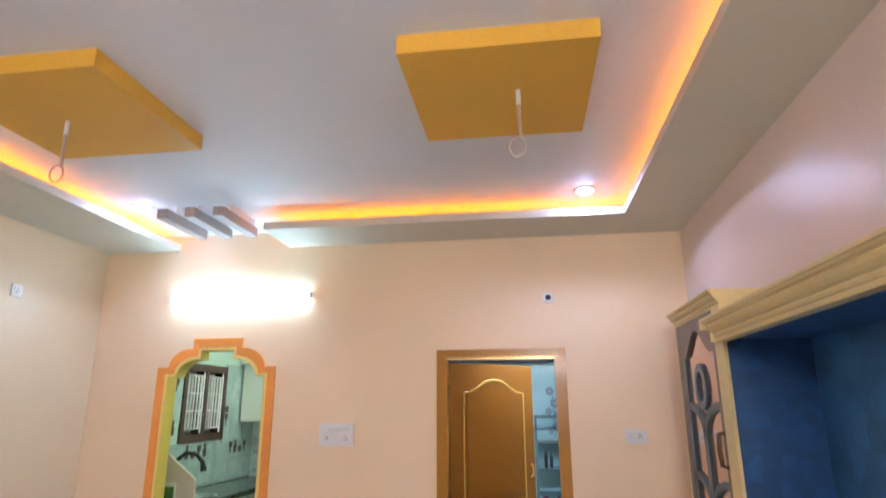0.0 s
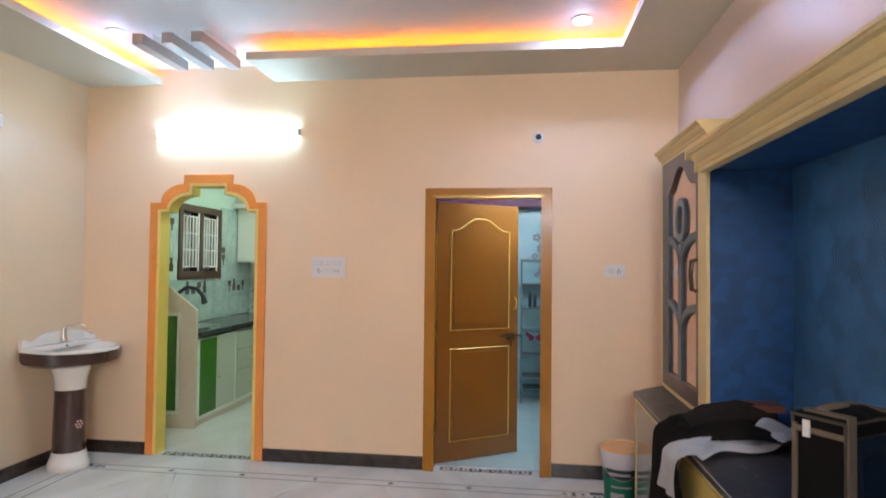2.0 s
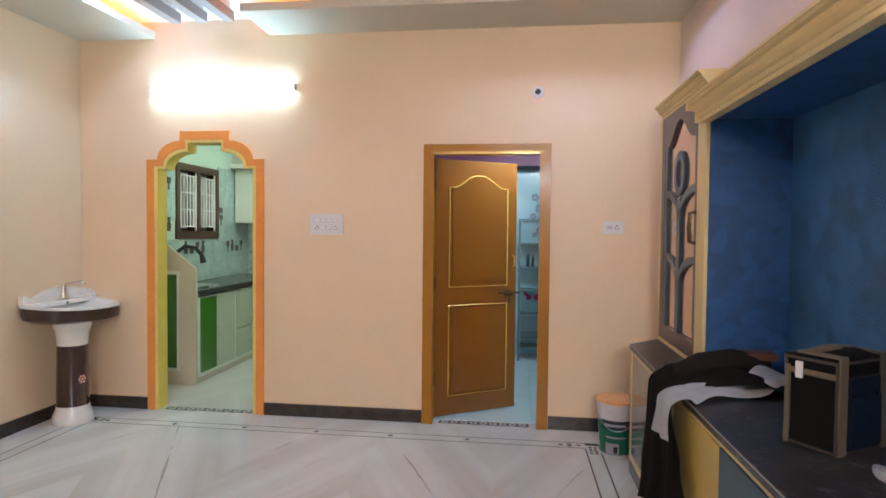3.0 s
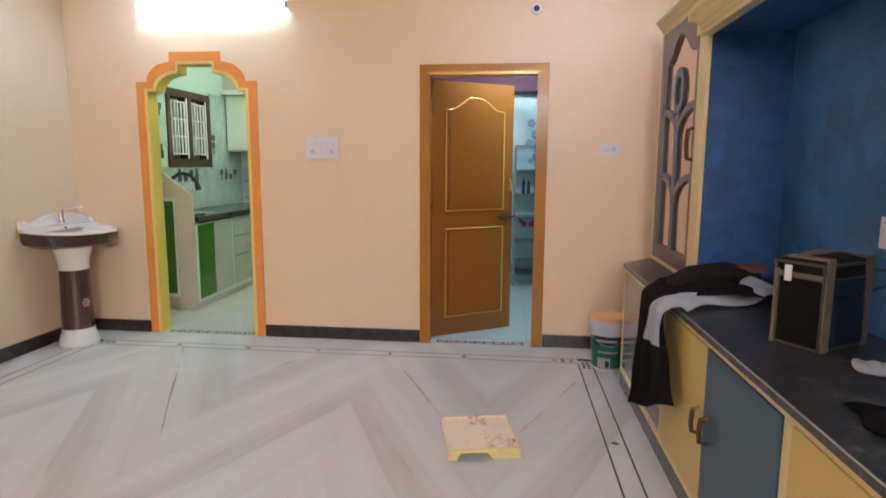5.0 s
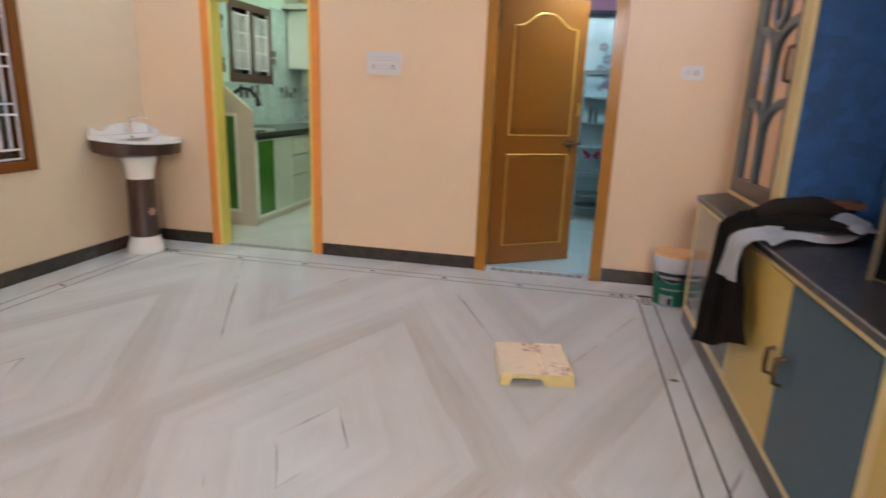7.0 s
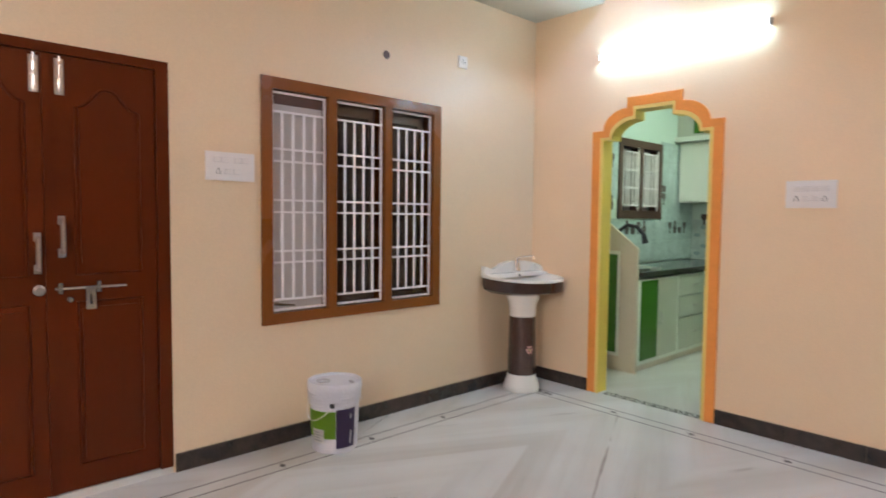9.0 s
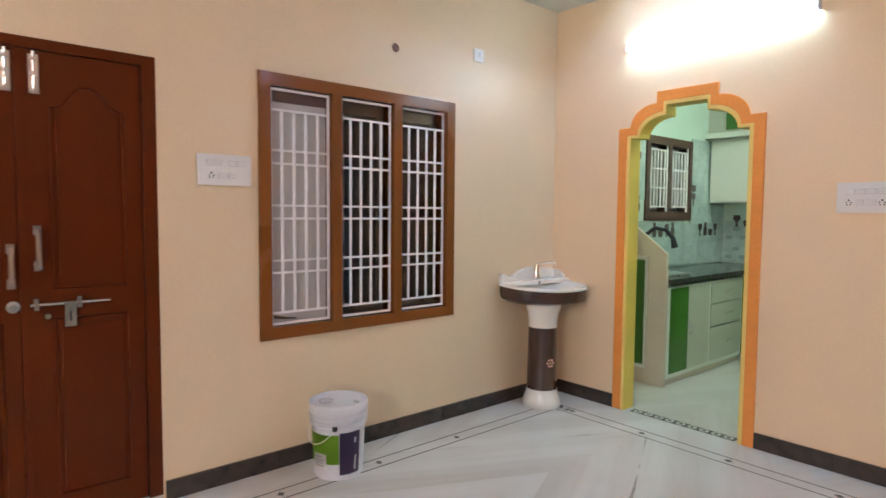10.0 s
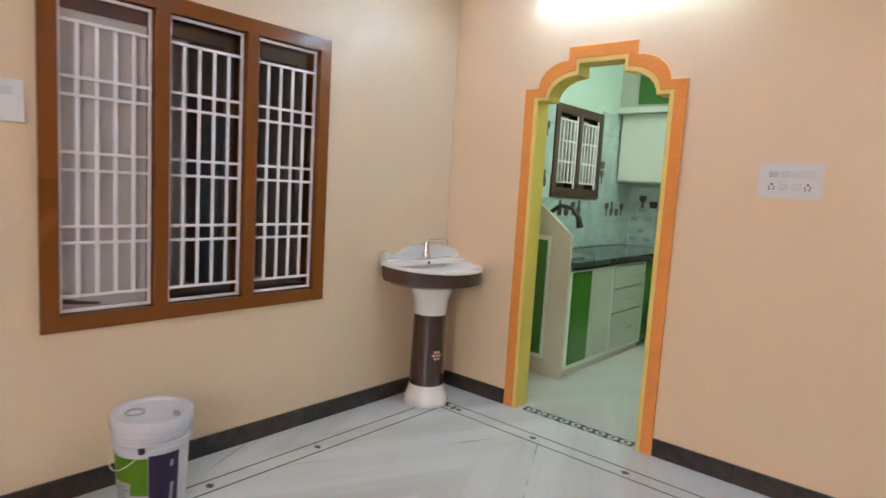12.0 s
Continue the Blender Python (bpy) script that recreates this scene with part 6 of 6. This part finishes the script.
solid("loft_slab", boxed(XL + 0.001, KX1, 7.22, KY1 - 0.001, 2.201, 2.255), KITCHEN_TRIM, "ivory painted loft slab over the cabinets", "loft", "structure", bevel=0.004)
loft_cab = thing("loft_cabinet", "green loft cabinet in an ivory frame", "cabinet", (-1.9, 7.4, 2.256))
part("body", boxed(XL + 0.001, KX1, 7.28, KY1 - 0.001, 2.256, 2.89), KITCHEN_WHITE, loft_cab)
part("door", boxed(-2.52, -1.75, 7.258, 7.279, 2.285, 2.85), KITCHEN_GREEN, loft_cab, "green door", bevel=0.003)
part("door", boxed(-1.74, -1.0, 7.258, 7.279, 2.285, 2.85), KITCHEN_GREEN, loft_cab, "green door", bevel=0.003)
# sink tap and tray on the kitchen worktop
ktap = thing("kitchen_tap", "dark swan-neck kitchen tap", "tap", (-2.52, 5.70, 0.882))
bm = bmesh.new()
tube(bm, [(-2.520, 5.70, 0.882), (-2.520, 5.70, 1.120), (-2.500, 5.72, 1.220), (-2.430, 5.76, 1.285), (-2.350, 5.80, 1.270), (-2.300, 5.83, 1.200), (-2.285, 5.84, 1.120)], [0.022, 0.020, 0.019, 0.018, 0.018, 0.020, 0.030], 10)
part("neck", bm, WIRE, ktap, smooth=True)
board = solid("steel_sink", boxed(-2.50, -2.22, 5.62, 6.02, 0.8825, 0.896), STEEL, "steel sink rim set in the worktop", "sink", bevel=0.005)
# unseen lamp added out of view to light the kitchen
klamp = thing("kitchen_tube_light", "unseen tube added on the ceiling to light the kitchen", "tube light", (-1.3, 6.2, 2.88))
part("tube", boxed(-1.32, -1.28, 5.6, 6.8, 2.862, 2.898), KITCHEN_GLOW, klamp, "glowing tube")

# ---- bedroom beyond the door ----
BY1 = 7.35
bedroom_north = solid("wall_bedroom_north", boxed(KX1 + 0.12, 3.0, BY1, BY1 + 0.12, 0, 3.0), BED_COOL_WALL, "glossy bedroom wall tinted blue for its cool light", "wall", "structure")
solid("wall_bedroom_east", boxed(3.0, 3.12, YB + WT, BY1 + 0.12, 0, 3.0), BED_COOL_WALL, "plain bedroom wall tinted blue for its cool light", "wall", "structure")
solid("ceiling_bedroom", boxed(KX1 + 0.12, 3.12, YB + WT, BY1 + 0.12, 2.9, 3.0), CEILING, "white bedroom ceiling", "ceiling", "structure")
solid("bedroom_beam", boxed(KX1 + 0.121, 2.999, BY1 - 0.35, BY1 - 0.001, 2.19, 2.899), BED_PURPLE, "plum painted loft front in the bedroom", "loft", "structure", bevel=0.004)
for k in range(6):
    for j in range(5):
        x0, y0 = KX1 + 0.12 + 0.6 * k, YB + WT + 0.52 * j
        if x0 < 3.0:
            slab("bedroom_tile", x0, min(x0 + 0.6, 3.0), y0, min(y0 + 0.52, BY1), BED_FLOOR, joint=0.0012)
rack = thing("steel_rack", "blue-grey steel shelf rack against the bedroom wall", "rack", (1.15, 7.2, 0))
RX0, RX1, RY0, RY1 = 0.825, 1.55, 7.02, 7.32
for x in (RX0, RX1):
    for y in (RY0, RY1):
        part("post", boxed(x - 0.011, x + 0.011, y - 0.011, y + 0.011, 0, 1.60), RACK, rack)
for z in (0.15, 0.28, 0.52, 0.80, 1.06, 1.33):
    part("shelf", boxed(RX0 - 0.012, RX1 + 0.012, RY0 - 0.012, RY1 + 0.012, z - 0.014, z), RACK, rack, bevel=0.002)
part("top_rail", boxed(RX0 - 0.012, RX1 + 0.012, RY0 - 0.012, RY0 + 0.012, 1.57, 1.60), RACK, rack)
part("top_rail", boxed(RX0 - 0.012, RX1 + 0.012, RY1 - 0.012, RY1 + 0.012, 1.57, 1.60), RACK, rack)
for x, z, h in ((0.92, 1.20, 0.18), (0.975, 1.18, 0.15)):
    bm = bmesh.new()
    lathe(bm, [(0.016, 1.061), (0.018, 1.065), (0.018, 1.061 + h * 0.7), (0.008, 1.061 + h * 0.85), (0.008, 1.061 + h)], 12, x, 7.08)
    solid("bottle", bm, WIRE, "small dark bottle on the steel rack", "bottle", smooth=True, group="bottles on the rack")


def sticker_flower(x, z, r):
    bm = bmesh.new()
    for k in range(5):
        a = k * 1.2566
        c = Vector((x + r * 0.6 * math.cos(a), 0, z + r * 0.6 * math.sin(a)))
        prism(bm, [(c.x + r * 0.42 * math.cos(q * 0.785), c.z + r * 0.42 * math.sin(q * 0.785)) for q in range(8)], "y", BY1 - 0.0035, BY1 - 0.0005)
    return bm


wall_sticker = thing("flower_sticker", "grey-mauve flower sticker on the bedroom wall", "wall sticker", (1.02, BY1, 1.65))
for x, z, r in ((1.0, 1.86, 0.05), (1.05, 1.73, 0.055), (0.98, 1.64, 0.04), (1.08, 1.60, 0.05), (1.06, 1.47, 0.05), (1.0, 1.42, 0.03)):
    part("flower", sticker_flower(x, z, r), STICKER, wall_sticker)
bm = bmesh.new()
tube(bm, [(1.04, BY1 - 0.003, 1.36), (1.06, BY1 - 0.003, 1.52), (1.03, BY1 - 0.003, 1.66), (1.03, BY1 - 0.003, 1.82)], 0.005, 5)
part("stem", bm, STICKER, wall_sticker)
bm = bmesh.new()
tube(bm, [(1.05, BY1 - 0.003, 1.5), (1.0, BY1 - 0.003, 1.6), (0.93, BY1 - 0.003, 1.63), (0.90, BY1 - 0.003, 1.56)], 0.005, 5)
part("stem", bm, STICKER, wall_sticker)
fly = thing("butterfly_sticker", "magenta butterfly sticker on the bedroom wall", "wall sticker", (0.99, BY1, 0.71))
for s in (-1, 1):
    bm = bmesh.new()
    prism(bm, [(0.985 + s * 0.006, 0.70), (0.985 + s * 0.11, 0.77 + 0.01 * s), (0.985 + s * 0.10, 0.71), (0.985 + s * 0.07, 0.69), (0.985 + s * 0.075, 0.65), (0.985 + s * 0.02, 0.66)], "y", BY1 - 0.004, BY1 - 0.0005)
    part("wing", bm, BUTTERFLY, fly)
# unseen tube added to light the bedroom and give its wall a gleam
blamp = thing("bedroom_tube_light", "unseen bluish white tube added over the bedroom door", "tube light", (1.15, YB + WT, 2.42))
part("batten", boxed(0.55, 1.75, YB + WT, YB + WT + 0.03, 2.405, 2.445), WHITE_PLASTIC, blamp, bevel=0.003)
part("tube", boxed(0.57, 1.73, YB + WT + 0.04, YB + WT + 0.07, 2.405, 2.435), BED_GLOW, blamp, "glowing tube")
